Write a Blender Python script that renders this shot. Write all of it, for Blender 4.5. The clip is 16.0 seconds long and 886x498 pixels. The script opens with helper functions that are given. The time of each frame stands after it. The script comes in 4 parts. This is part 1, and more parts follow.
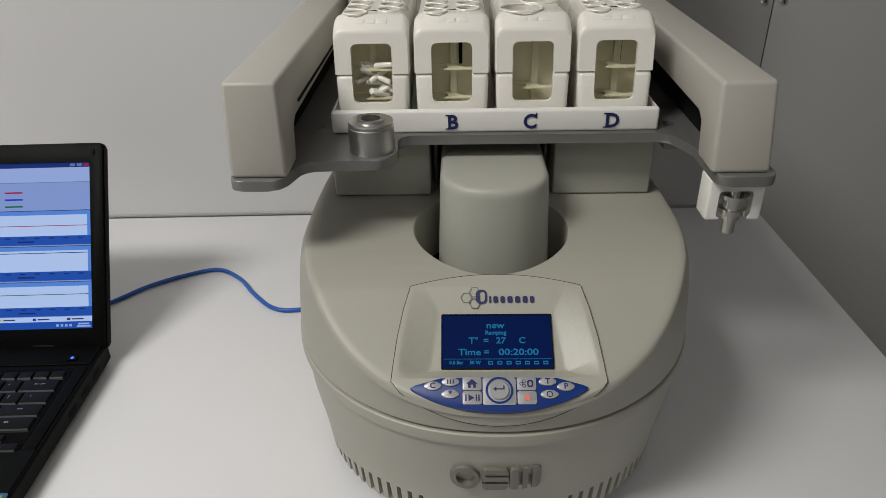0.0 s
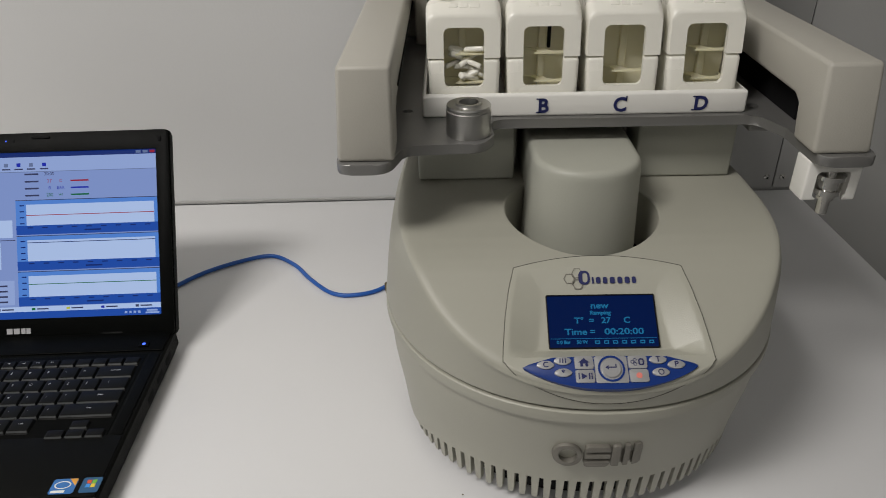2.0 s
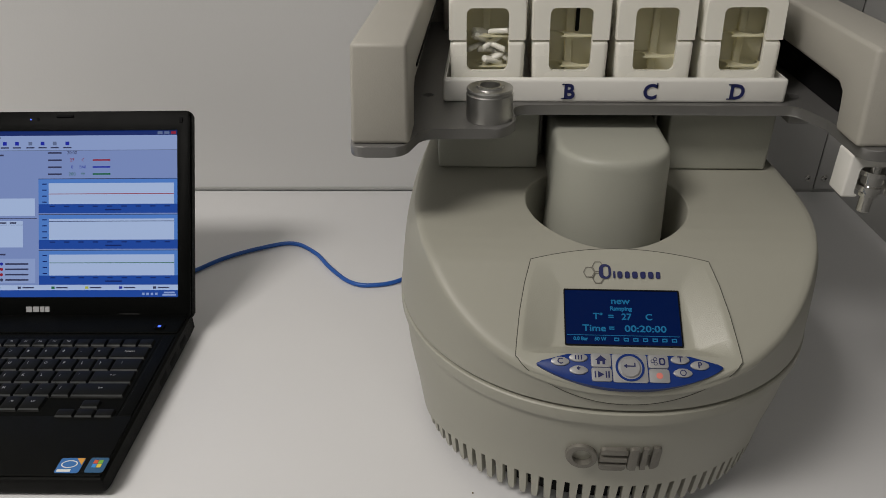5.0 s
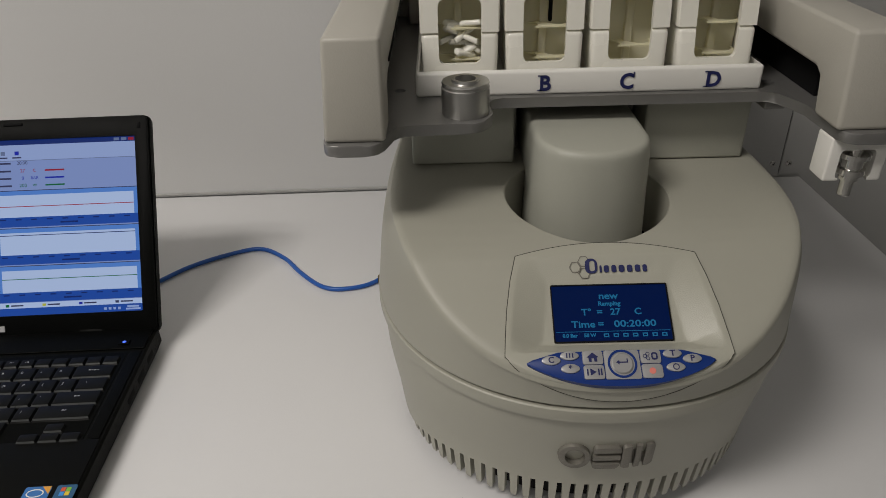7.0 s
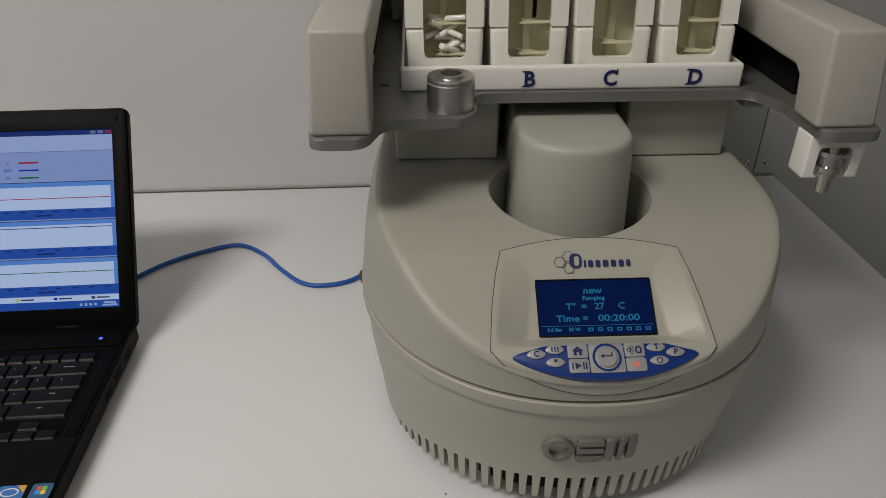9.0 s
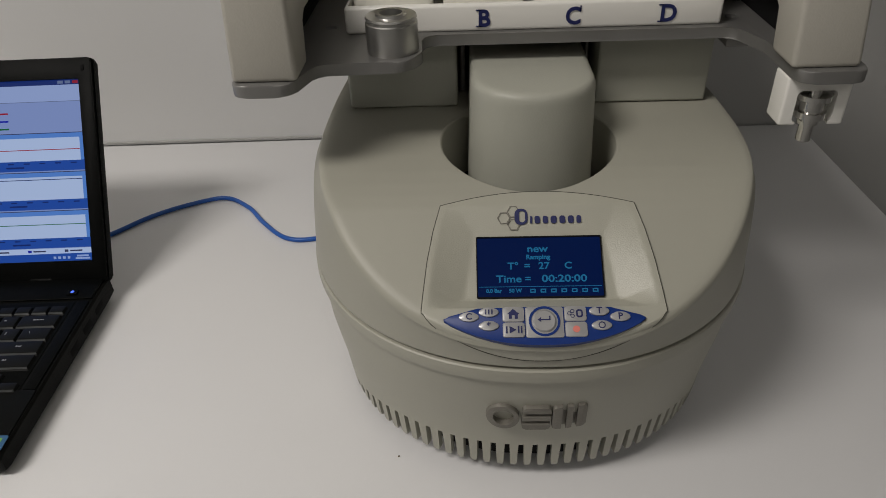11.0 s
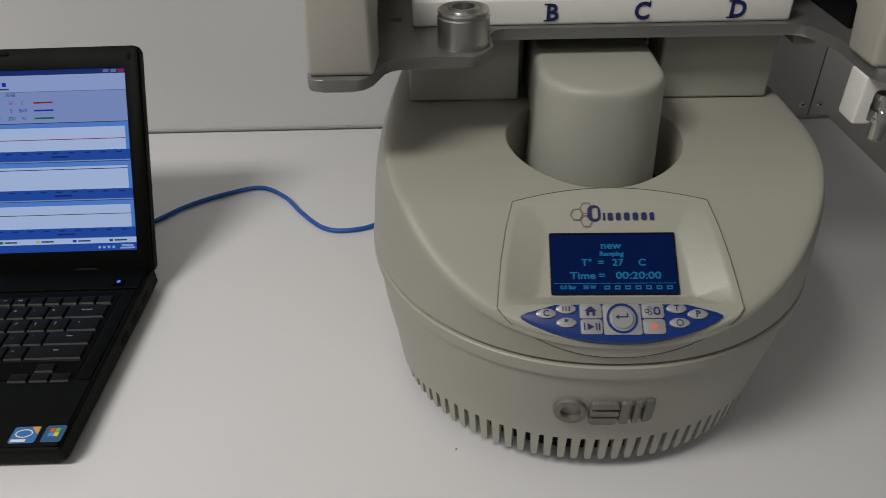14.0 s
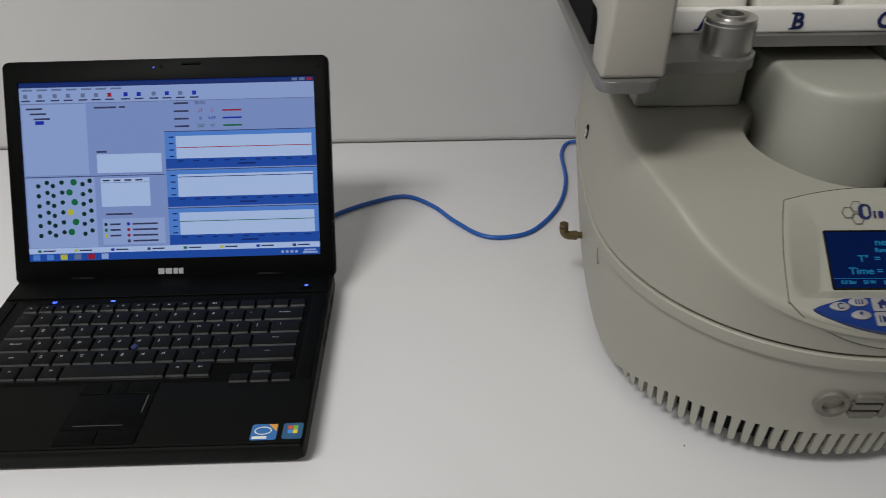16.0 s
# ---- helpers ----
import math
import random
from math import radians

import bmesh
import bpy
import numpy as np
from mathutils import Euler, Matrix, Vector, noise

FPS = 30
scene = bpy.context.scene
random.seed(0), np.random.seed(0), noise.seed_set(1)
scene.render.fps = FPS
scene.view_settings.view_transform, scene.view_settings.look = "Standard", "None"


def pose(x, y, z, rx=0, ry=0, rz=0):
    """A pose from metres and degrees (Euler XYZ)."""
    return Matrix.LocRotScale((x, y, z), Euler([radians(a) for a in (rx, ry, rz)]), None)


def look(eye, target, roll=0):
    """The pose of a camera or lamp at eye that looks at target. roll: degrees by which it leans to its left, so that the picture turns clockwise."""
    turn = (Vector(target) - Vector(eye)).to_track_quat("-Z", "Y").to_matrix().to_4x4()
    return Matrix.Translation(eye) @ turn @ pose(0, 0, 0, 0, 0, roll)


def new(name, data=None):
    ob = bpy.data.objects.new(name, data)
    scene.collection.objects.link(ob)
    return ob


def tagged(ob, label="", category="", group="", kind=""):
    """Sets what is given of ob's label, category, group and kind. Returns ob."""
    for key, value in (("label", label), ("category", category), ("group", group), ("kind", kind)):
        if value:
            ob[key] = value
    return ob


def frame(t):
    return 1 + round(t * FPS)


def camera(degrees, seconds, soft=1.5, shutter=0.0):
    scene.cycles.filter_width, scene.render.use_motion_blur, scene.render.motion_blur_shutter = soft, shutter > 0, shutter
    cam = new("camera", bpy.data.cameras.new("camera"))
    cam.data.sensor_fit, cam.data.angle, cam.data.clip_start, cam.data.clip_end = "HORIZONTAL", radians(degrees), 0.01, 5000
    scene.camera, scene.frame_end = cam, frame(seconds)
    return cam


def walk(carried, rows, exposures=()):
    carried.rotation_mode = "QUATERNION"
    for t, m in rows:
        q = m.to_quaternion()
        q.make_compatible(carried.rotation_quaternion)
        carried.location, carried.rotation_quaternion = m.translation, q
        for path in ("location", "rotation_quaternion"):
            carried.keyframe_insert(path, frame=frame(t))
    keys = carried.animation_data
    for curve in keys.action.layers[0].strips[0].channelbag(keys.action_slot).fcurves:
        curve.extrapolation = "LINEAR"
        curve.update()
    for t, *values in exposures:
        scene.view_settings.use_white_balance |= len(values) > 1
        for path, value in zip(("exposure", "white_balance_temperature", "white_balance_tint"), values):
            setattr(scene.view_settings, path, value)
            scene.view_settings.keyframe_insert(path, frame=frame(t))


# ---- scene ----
cam = camera(64.8, 16.0, soft=0.85, shutter=0.25)
METRES, EYE, TILT, LEAN, TURN = 0.7265, 0.512, -29.68, 1.09, 0.97
ROWS = [
    (0.0, 0.0, 0.0, 0.0, -0.0, 0.0, -0.0),
    (0.5, -0.0009, 0.0055, 0.0016, -0.01, 0.05, 0.07),
    (1.0, -0.0128, 0.0137, 0.0048, -0.1, -0.35, -0.23),
    (1.5, -0.0535, 0.0122, 0.005, -0.16, -1.21, -0.21),
    (2.0, -0.1219, -0.0085, -0.0052, -0.86, -1.02, 0.45),
    (2.5, -0.1794, -0.0322, -0.0191, -1.72, -0.36, 1.51),
    (3.0, -0.1902, -0.0295, -0.0218, -1.41, -0.41, 0.58),
    (3.5, -0.1418, -0.0138, -0.0099, 0.77, -0.79, -0.48),
    (4.0, -0.098, 0.0013, -0.0114, 2.43, -1.2, -1.4),
    (6.5, -0.1169, 0.0386, -0.0132, -0.43, -1.17, 0.17),
    (7.0, -0.1216, 0.0454, -0.0139, -1.22, -1.41, 0.94),
    (7.5, -0.1283, 0.0492, -0.0145, -1.5, -1.34, 0.91),
    (8.0, -0.1379, 0.0491, -0.0175, -2.61, -1.37, 0.63),
    (8.5, -0.1396, 0.0425, -0.0178, -3.61, -1.18, 0.8),
    (11.0, -0.0234, 0.0877, -0.0188, 0.73, -5.36, 0.7),
    (11.5, -0.0012, 0.0934, -0.0137, 0.81, -5.78, 1.22),
    (12.0, 0.0145, 0.103, -0.0085, 0.83, -5.79, 1.3),
    (12.5, 0.0252, 0.1133, -0.004, 1.09, -5.84, 1.42),
    (13.0, 0.0149, 0.1153, -0.0057, 1.13, -6.12, 0.96),
    (13.5, -0.0259, 0.1052, -0.0074, 0.85, -6.27, 0.41),
    (14.0, -0.0934, 0.0875, -0.0108, 0.57, -6.39, 0.17),
    (14.5, -0.1788, 0.0653, -0.0188, -0.14, -5.86, -0.11),
    (15.0, -0.2572, 0.0522, -0.0198, -0.42, -5.23, 0.4),
    (15.5, -0.3162, 0.0473, -0.0188, -2.02, -4.58, 1.32),
    (16.0, -0.3673, 0.0637, -0.0311, -0.01, -4.72, 0.02),
]
walk(cam, [(t, pose(-0.029, -0.60, EYE, TILT, LEAN, TURN) @ pose(METRES * x, METRES * y, METRES * z, 90 + pitch, roll, yaw)) for t, x, y, z, yaw, pitch, roll in ROWS], exposures=[(0.0, -0.16, 6550, 10), (1.0, -0.22, 6600, 10), (2.0, -0.25, 6650, 10), (3.0, -0.38, 6680, 10), (7.0, -0.48, 6850, 11), (12.5, -0.5, 6800, 11), (14.5, -0.5, 6550, 10), (16.0, -0.44, 6500, 10)])


# ---------------------------------------------------------------- light
world = bpy.data.worlds.new("room_air")
scene.world = world
world.use_nodes = True
world.node_tree.nodes["Background"].inputs[0].default_value = (0.9, 0.95, 1.0, 1)
world.node_tree.nodes["Background"].inputs[1].default_value = 0.01


def area(name, eye, target, sx, sy, power, color):
    d = bpy.data.lights.new(name, "AREA")
    d.shape, d.size, d.size_y, d.energy, d.color = "RECTANGLE", sx, sy, power, color
    ob = new(name, d)
    ob.matrix_world = look(eye, target)
    return ob


# two ceiling troffers; the stronger one hangs to the left of the bench, the other behind the camera
area("ceiling_lamp_left", (-1.1, -0.90, 1.83), (-1.1, -0.90, 0), 0.85, 0.42, 41, (1.0, 0.975, 0.95))
area("ceiling_lamp_front", (0.7, -1.9, 1.83), (0.7, -1.9, 0), 1.2, 0.6, 7, (1.0, 0.975, 0.95))


# ---------------------------------------------------------------- materials
def mat(name, color, rough=0.5, metal=0.0, vary=0.06, scale=30.0, bump=0.0, grain=400.0, spec=0.5, coat=0.0):
    """Principled material with broad tint variation, roughness wear and a fine grain bump."""
    m = bpy.data.materials.new(name)
    m.use_nodes = True
    nt = m.node_tree
    b = nt.nodes["Principled BSDF"]
    b.inputs["Roughness"].default_value = rough
    b.inputs["Metallic"].default_value = metal
    b.inputs["Specular IOR Level"].default_value = spec
    b.inputs["Coat Weight"].default_value = coat
    co = nt.nodes.new("ShaderNodeTexCoord")
    n1 = nt.nodes.new("ShaderNodeTexNoise")
    n1.inputs["Scale"].default_value, n1.inputs["Detail"].default_value = scale, 6
    nt.links.new(co.outputs["Object"], n1.inputs["Vector"])
    mix = nt.nodes.new("ShaderNodeMix")
    mix.data_type = "RGBA"
    mix.inputs["A"].default_value = (*[c * (1 - vary) for c in color], 1)
    mix.inputs["B"].default_value = (*[min(1, c * (1 + vary)) for c in color], 1)
    nt.links.new(n1.outputs["Fac"], mix.inputs["Factor"])
    nt.links.new(mix.outputs["Result"], b.inputs["Base Color"])
    ramp = nt.nodes.new("ShaderNodeMapRange")
    ramp.inputs["To Min"].default_value, ramp.inputs["To Max"].default_value = max(0.02, rough - 0.08), min(1, rough + 0.08)
    nt.links.new(n1.outputs["Fac"], ramp.inputs["Value"])
    nt.links.new(ramp.outputs["Result"], b.inputs["Roughness"])
    if bump:
        n2 = nt.nodes.new("ShaderNodeTexNoise")
        n2.inputs["Scale"].default_value, n2.inputs["Detail"].default_value = grain, 3
        nt.links.new(co.outputs["Object"], n2.inputs["Vector"])
        bp = nt.nodes.new("ShaderNodeBump")
        bp.inputs["Strength"].default_value, bp.inputs["Distance"].default_value = bump, 0.001
        nt.links.new(n2.outputs["Fac"], bp.inputs["Height"])
        nt.links.new(bp.outputs["Normal"], b.inputs["Normal"])
    return m


def glow(name, color, strength):
    m = bpy.data.materials.new(name)
    m.use_nodes = True
    b = m.node_tree.nodes["Principled BSDF"]
    b.inputs["Roughness"].default_value = 0.3
    b.inputs["Specular IOR Level"].default_value = 0.06
    b.inputs["Base Color"].default_value = (0.002, 0.002, 0.003, 1)
    b.inputs["Emission Color"].default_value = (*color, 1)
    b.inputs["Emission Strength"].default_value = strength
    return m


WALL = mat("wall_paint", (0.635, 0.635, 0.63), 0.6, vary=0.02, scale=3, bump=0.15, grain=250)
TABLE = mat("bench_laminate", (0.735, 0.735, 0.74), 0.42, vary=0.02, scale=5, bump=0.08, grain=500)
FLOOR = mat("floor_vinyl", (0.30, 0.30, 0.29), 0.5, vary=0.1, scale=12)
CEIL = mat("ceiling_board", (0.75, 0.75, 0.73), 0.9, vary=0.05, scale=60, bump=0.3, grain=120)
PANEL = mat("grey_panel_laminate", (0.40, 0.40, 0.392), 0.55, vary=0.02, scale=4, bump=0.1, grain=300)
# near-black of joints and ports; also paints shade in well, base and gaps
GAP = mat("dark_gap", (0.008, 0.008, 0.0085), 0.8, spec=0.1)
JOINT = mat("shaded_joint", (0.07, 0.068, 0.058), 0.8, spec=0.1)
CAULK = mat("grey_caulk", (0.42, 0.42, 0.41), 0.7)
SHELL = mat("putty_plastic", (0.365, 0.359, 0.305), 0.48, vary=0.025, scale=6, bump=0.06, grain=1100)
BEZEL = mat("textured_putty_plastic", (0.40, 0.395, 0.335), 0.34, vary=0.02, scale=20, bump=0.2, grain=1500)
PAINT = mat("putty_enamel", (0.395, 0.398, 0.345), 0.45, vary=0.03, scale=8, bump=0.15, grain=700)
ARM = mat("warm_grey_enamel", (0.425, 0.408, 0.362), 0.42, vary=0.03, scale=8, bump=0.15, grain=700)
ALU = mat("brushed_aluminium", (0.42, 0.41, 0.40), 0.36, 0.85, vary=0.08, scale=60, bump=0.08, grain=800)
PLATE = mat("anodised_plate", (0.25, 0.247, 0.24), 0.42, 0.6, vary=0.1, scale=25, bump=0.1, grain=900)
TURNED = mat("turned_aluminium", (0.52, 0.515, 0.50), 0.36, 1.0, vary=0.06, scale=60)
STEEL = mat("polished_steel", (0.75, 0.74, 0.72), 0.12, 1.0, vary=0.05, scale=80)
WHITE = mat("white_acetal", (0.80, 0.79, 0.75), 0.35, vary=0.02, scale=10)
RACK = mat("ivory_plastic", (0.93, 0.915, 0.84), 0.28, vary=0.02, scale=14, spec=0.6)


def translucent(m, color, share):
    """Lets some light through, as thin plastic does."""
    nt = m.node_tree
    tr, mx = nt.nodes.new("ShaderNodeBsdfTranslucent"), nt.nodes.new("ShaderNodeMixShader")
    tr.inputs[0].default_value, mx.inputs[0].default_value = (*color, 1), share
    nt.links.new(nt.nodes["Principled BSDF"].outputs[0], mx.inputs[1])
    nt.links.new(tr.outputs[0], mx.inputs[2])
    nt.links.new(mx.outputs[0], nt.nodes["Material Output"].inputs["Surface"])


translucent(RACK, (0.97, 0.95, 0.82), 0.14)
NAVY = mat("navy_ink", (0.010, 0.015, 0.095), 0.5)
BLUE = mat("keypad_blue", (0.008, 0.034, 0.185), 0.38, spec=0.25, vary=0.04, scale=40)
SILVER = mat("silver_key", (0.40, 0.40, 0.405), 0.36, 0.35, vary=0.05, scale=60)
EMBLEM = mat("pewter_metal", (0.20, 0.19, 0.165), 0.55, 0.4, vary=0.15, scale=120, bump=0.5, grain=900)
BRASS = mat("tarnished_brass", (0.16, 0.12, 0.06), 0.4, 0.8, vary=0.2, scale=120)
BLACK = mat("black_plastic", (0.0024, 0.0027, 0.0025), 0.40, spec=0.05, vary=0.1, scale=40, bump=0.2, grain=1500)
BLACK2 = mat("palmrest_black", (0.0036, 0.0039, 0.0034), 0.5, spec=0.08, vary=0.1, scale=30, bump=0.25, grain=1800)
# lighter grey that paints the sheen on the keys' front edges
EDGE = mat("key_edge_sheen", (0.042, 0.046, 0.046), 0.30, vary=0.3, scale=90)
KEY = mat("key_black", (0.0034, 0.0036, 0.0035), 0.40, spec=0.14, vary=0.1, scale=60)
LEGEND = mat("key_legend_grey", (0.55, 0.56, 0.58), 0.5)
WEAR = mat("worn_black_edge", (0.05, 0.05, 0.05), 0.35)
LOGO = mat("logo_silver", (0.6, 0.6, 0.62), 0.3, 0.5)
CABLE = mat("blue_cable_jacket", (0.012, 0.10, 0.42), 0.35, vary=0.05, scale=60)
RUBBER = mat("black_rubber", (0.02, 0.02, 0.02), 0.8)
CREAM = mat("cream_insert", (0.93, 0.91, 0.76), 0.5, vary=0.05, scale=30)
translucent(CREAM, (0.92, 0.88, 0.66), 0.5)
DISPLAY = glow("lcd_backlight", (0.0, 0.008, 0.060), 1.0)
CYAN = glow("lcd_text", (0.012, 0.16, 0.33), 1.0)
LED = glow("blue_led", (0.05, 0.12, 1.0), 3.0)
REDKEY = mat("red_print", (0.75, 0.22, 0.18), 0.45)


# ---------------------------------------------------------------- mesh helpers
def part(name, bm, material, parent=None, label="", smooth=True, angle=35):
    me = bpy.data.meshes.new(name)
    bmesh.ops.recalc_face_normals(bm, faces=bm.faces)
    bm.to_mesh(me)
    bm.free()
    me.materials.append(material)
    if smooth:
        me.shade_smooth()
        me.set_sharp_from_angle(angle=radians(angle))
    ob = new(name, me)
    ob.parent = parent
    if label:
        tagged(ob, label)
    return ob


def thing(name, label, category, m=None, group="", kind=""):
    ob = new(name)
    ob.empty_display_size = 0.05
    ob.matrix_world = m or Matrix()
    return tagged(ob, label, category, group, kind)


def rbox(c, s, bev=0.002, seg=3, bm=None, m=None):
    """A box with rounded edges: centre, size."""
    b = bmesh.new()
    bmesh.ops.create_cube(b, size=1, matrix=Matrix.Translation(c) @ Matrix.Diagonal((*s, 1)))
    if bev:
        bmesh.ops.bevel(b, geom=b.edges[:], offset=bev, segments=seg, profile=0.5, affect="EDGES")
    if m:
        b.transform(m)
    return merge(bm, b)


def merge(bm, b):
    if bm is None:
        return b
    me = bpy.data.meshes.new("tmp")
    b.to_mesh(me)
    b.free()
    bm.from_mesh(me)
    bpy.data.meshes.remove(me)
    return bm


def prism(pts, z0, z1, bev=0.0, seg=2, bm=None, m=None):
    """A flat outline in x, y pulled up from z0 to z1."""
    b = bmesh.new()
    lo = [b.verts.new((x, y, z0)) for x, y in pts]
    hi = [b.verts.new((x, y, z1)) for x, y in pts]
    b.faces.new(lo[::-1]), b.faces.new(hi)
    n = len(pts)
    for i in range(n):
        b.faces.new((lo[i], lo[(i + 1) % n], hi[(i + 1) % n], hi[i]))
    if bev:
        rim = [e for e in b.edges if abs(e.verts[0].co.z - e.verts[1].co.z) < 1e-6]
        bmesh.ops.bevel(b, geom=rim, offset=bev, segments=seg, profile=0.5, affect="EDGES", clamp_overlap=True)
    if m:
        b.transform(m)
    return merge(bm, b)


def lathe(profile, c=(0, 0, 0), n=32, m=None, bm=None):
    """Rings of (radius, height) about z, closed at both ends."""
    b = bmesh.new()
    rings = [[b.verts.new((r * math.cos(2 * math.pi * i / n), r * math.sin(2 * math.pi * i / n), z)) for i in range(n)] for r, z in profile]
    for a, d in zip(rings, rings[1:]):
        for i in range(n):
            b.faces.new((a[i], a[(i + 1) % n], d[(i + 1) % n], d[i]))
    b.faces.new(rings[0][::-1]), b.faces.new(rings[-1])
    b.transform(Matrix.Translation(c) @ (m or Matrix()))
    return merge(bm, b)


def loft(rings, close=True, caps=True):
    b = bmesh.new()
    vs = [[b.verts.new(p) for p in r] for r in rings]
    for a, d in zip(vs, vs[1:]):
        n = len(a)
        for i in range(n if close else n - 1):
            b.faces.new((a[i], a[(i + 1) % n], d[(i + 1) % n], d[i]))
    if caps:
        b.faces.new(vs[0][::-1]), b.faces.new(vs[-1])
    return b


def spline(pts, per=8):
    """Catmull-Rom through the points."""
    p = [Vector(q) for q in pts]
    p = [2 * p[0] - p[1], *p, 2 * p[-1] - p[-2]]
    out = []
    for i in range(1, len(p) - 2):
        a, b, c, d = p[i - 1 : i + 3]
        for k in range(per):
            t = k / per
            out.append(0.5 * (2 * b + (c - a) * t + (2 * a - 5 * b + 4 * c - d) * t * t + (3 * b - a - 3 * c + d) * t**3))
    return out + [p[-2]]


def tube(pts, r, n=10, closed=False):
    rings = []
    for i, q in enumerate(pts):
        a, b = (pts[i - 1], pts[(i + 1) % len(pts)]) if closed else (pts[max(i - 1, 0)], pts[min(i + 1, len(pts) - 1)])
        d = (Vector(b) - Vector(a)).normalized()
        s = d.cross((0, 0, 1))
        s = s.normalized() if s.length > 1e-4 else Vector((1, 0, 0))
        u = s.cross(d)
        rings.append([Vector(q) + r * (math.cos(2 * math.pi * k / n) * s + math.sin(2 * math.pi * k / n) * u) for k in range(n)])
    if closed:
        rings.append(rings[0])
    b = loft(rings, caps=not closed)
    if closed:
        bmesh.ops.remove_doubles(b, verts=b.verts, dist=1e-6)
    return b


def rounded(w, h, r, n=5, c=(0, 0)):
    """Outline of a rounded rectangle."""
    out = []
    for qx, qy, a0 in ((1, 1, 0), (-1, 1, 90), (-1, -1, 180), (1, -1, 270)):
        for k in range(n + 1):
            a = radians(a0 + 90 * k / n)
            out.append((c[0] + qx * (w / 2 - r) + r * math.cos(a), c[1] + qy * (h / 2 - r) + r * math.sin(a)))
    return out


def cut(bm, *cutters):
    """The solid bm without the cutters."""
    me = bpy.data.meshes.new("tmp")
    bmesh.ops.recalc_face_normals(bm, faces=bm.faces)
    bm.to_mesh(me)
    bm.free()
    ob = new("tmp", me)
    tmp = []
    for c in cutters:
        cm = bpy.data.meshes.new("tmp")
        bmesh.ops.recalc_face_normals(c, faces=c.faces)
        c.to_mesh(cm)
        c.free()
        co = new("tmp", cm)
        md = ob.modifiers.new("cut", "BOOLEAN")
        md.object, md.operation, md.solver = co, "DIFFERENCE", "EXACT"
        tmp.append(co)
    bpy.context.view_layer.update()
    done = bpy.data.meshes.new_from_object(ob.evaluated_get(bpy.context.evaluated_depsgraph_get()))
    out = bmesh.new()
    out.from_mesh(done)
    for o in (ob, *tmp):
        d = o.data
        bpy.data.objects.remove(o)
        bpy.data.meshes.remove(d)
    bpy.data.meshes.remove(done)
    return out


def writing(name, body, size, material, parent, m, depth=0.0003, spread=1.0, label="", fat=0.0):
    """Letters of the built-in font as a mesh, centred, in the x, y plane of m."""
    cu = bpy.data.curves.new("tmp", "FONT")
    cu.body, cu.size, cu.extrude, cu.align_x, cu.align_y, cu.resolution_u, cu.offset = body, size, depth, "CENTER", "CENTER", 3, fat
    ob = new("tmp", cu)
    bpy.context.view_layer.update()
    me = bpy.data.meshes.new_from_object(ob.evaluated_get(bpy.context.evaluated_depsgraph_get()))
    bpy.data.objects.remove(ob)
    bpy.data.curves.remove(cu)
    me.transform(m @ Matrix.Diagonal((spread, 1, 1, 1)))
    me.materials.clear()
    me.materials.append(material)
    me.name = name
    o = new(name, me)
    o.parent = parent
    if label:
        tagged(o, label)
    return o


# ---------------------------------------------------------------- the room
ROOM = pose(0, 0.428, 0, 0, 0, 1.2)


def slab(name, c, s, material, label, category, bev=0.0):
    b = rbox(c, s, bev)
    b.transform(ROOM)
    return tagged(part(name, b, material, None), label, category, kind="structure")


slab("wall_north", (0, 0.05, 0.55), (5.2, 0.1, 2.6), WALL, "smooth pale grey painted wall behind the bench", "wall")
# walls out of view; south and east are darker to cut bounced light
slab("wall_south", (0, -3.25, 0.55), (5.2, 0.1, 2.6), PANEL, "plain darker grey unseen wall across the room", "wall")
slab("wall_west", (-2.55, -1.6, 0.55), (0.1, 3.2, 2.6), WALL, "plain grey unseen side wall", "wall")
slab("wall_east", (2.55, -1.6, 0.55), (0.1, 3.2, 2.6), PANEL, "plain grey unseen side wall", "wall")
slab("floor", (0, -1.6, -0.80), (5.2, 3.4, 0.1), FLOOR, "grey vinyl floor", "floor")
slab("ceiling", (0, -1.6, 1.90), (5.2, 3.4, 0.1), CEIL, "white board ceiling", "ceiling")
slab("trim", (-0.85, -0.002, 0.0015), (2.6, 0.004, 0.003), CAULK, "thin grey caulk line between bench and wall", "trim")


def bench():
    t = thing("bench", "white laminate bench top against the wall", "table", ROOM)
    part("benchtop", rbox((-0.85, -0.4035, -0.0175), (2.60, 0.795, 0.035), 0.003), TABLE, t)
    for x in (-2.0, -0.85, 0.36):
        part("leg", rbox((x, -0.40, -0.3925), (0.04, 0.6, 0.715), 0.003), PAINT, t)
    return t


bench()


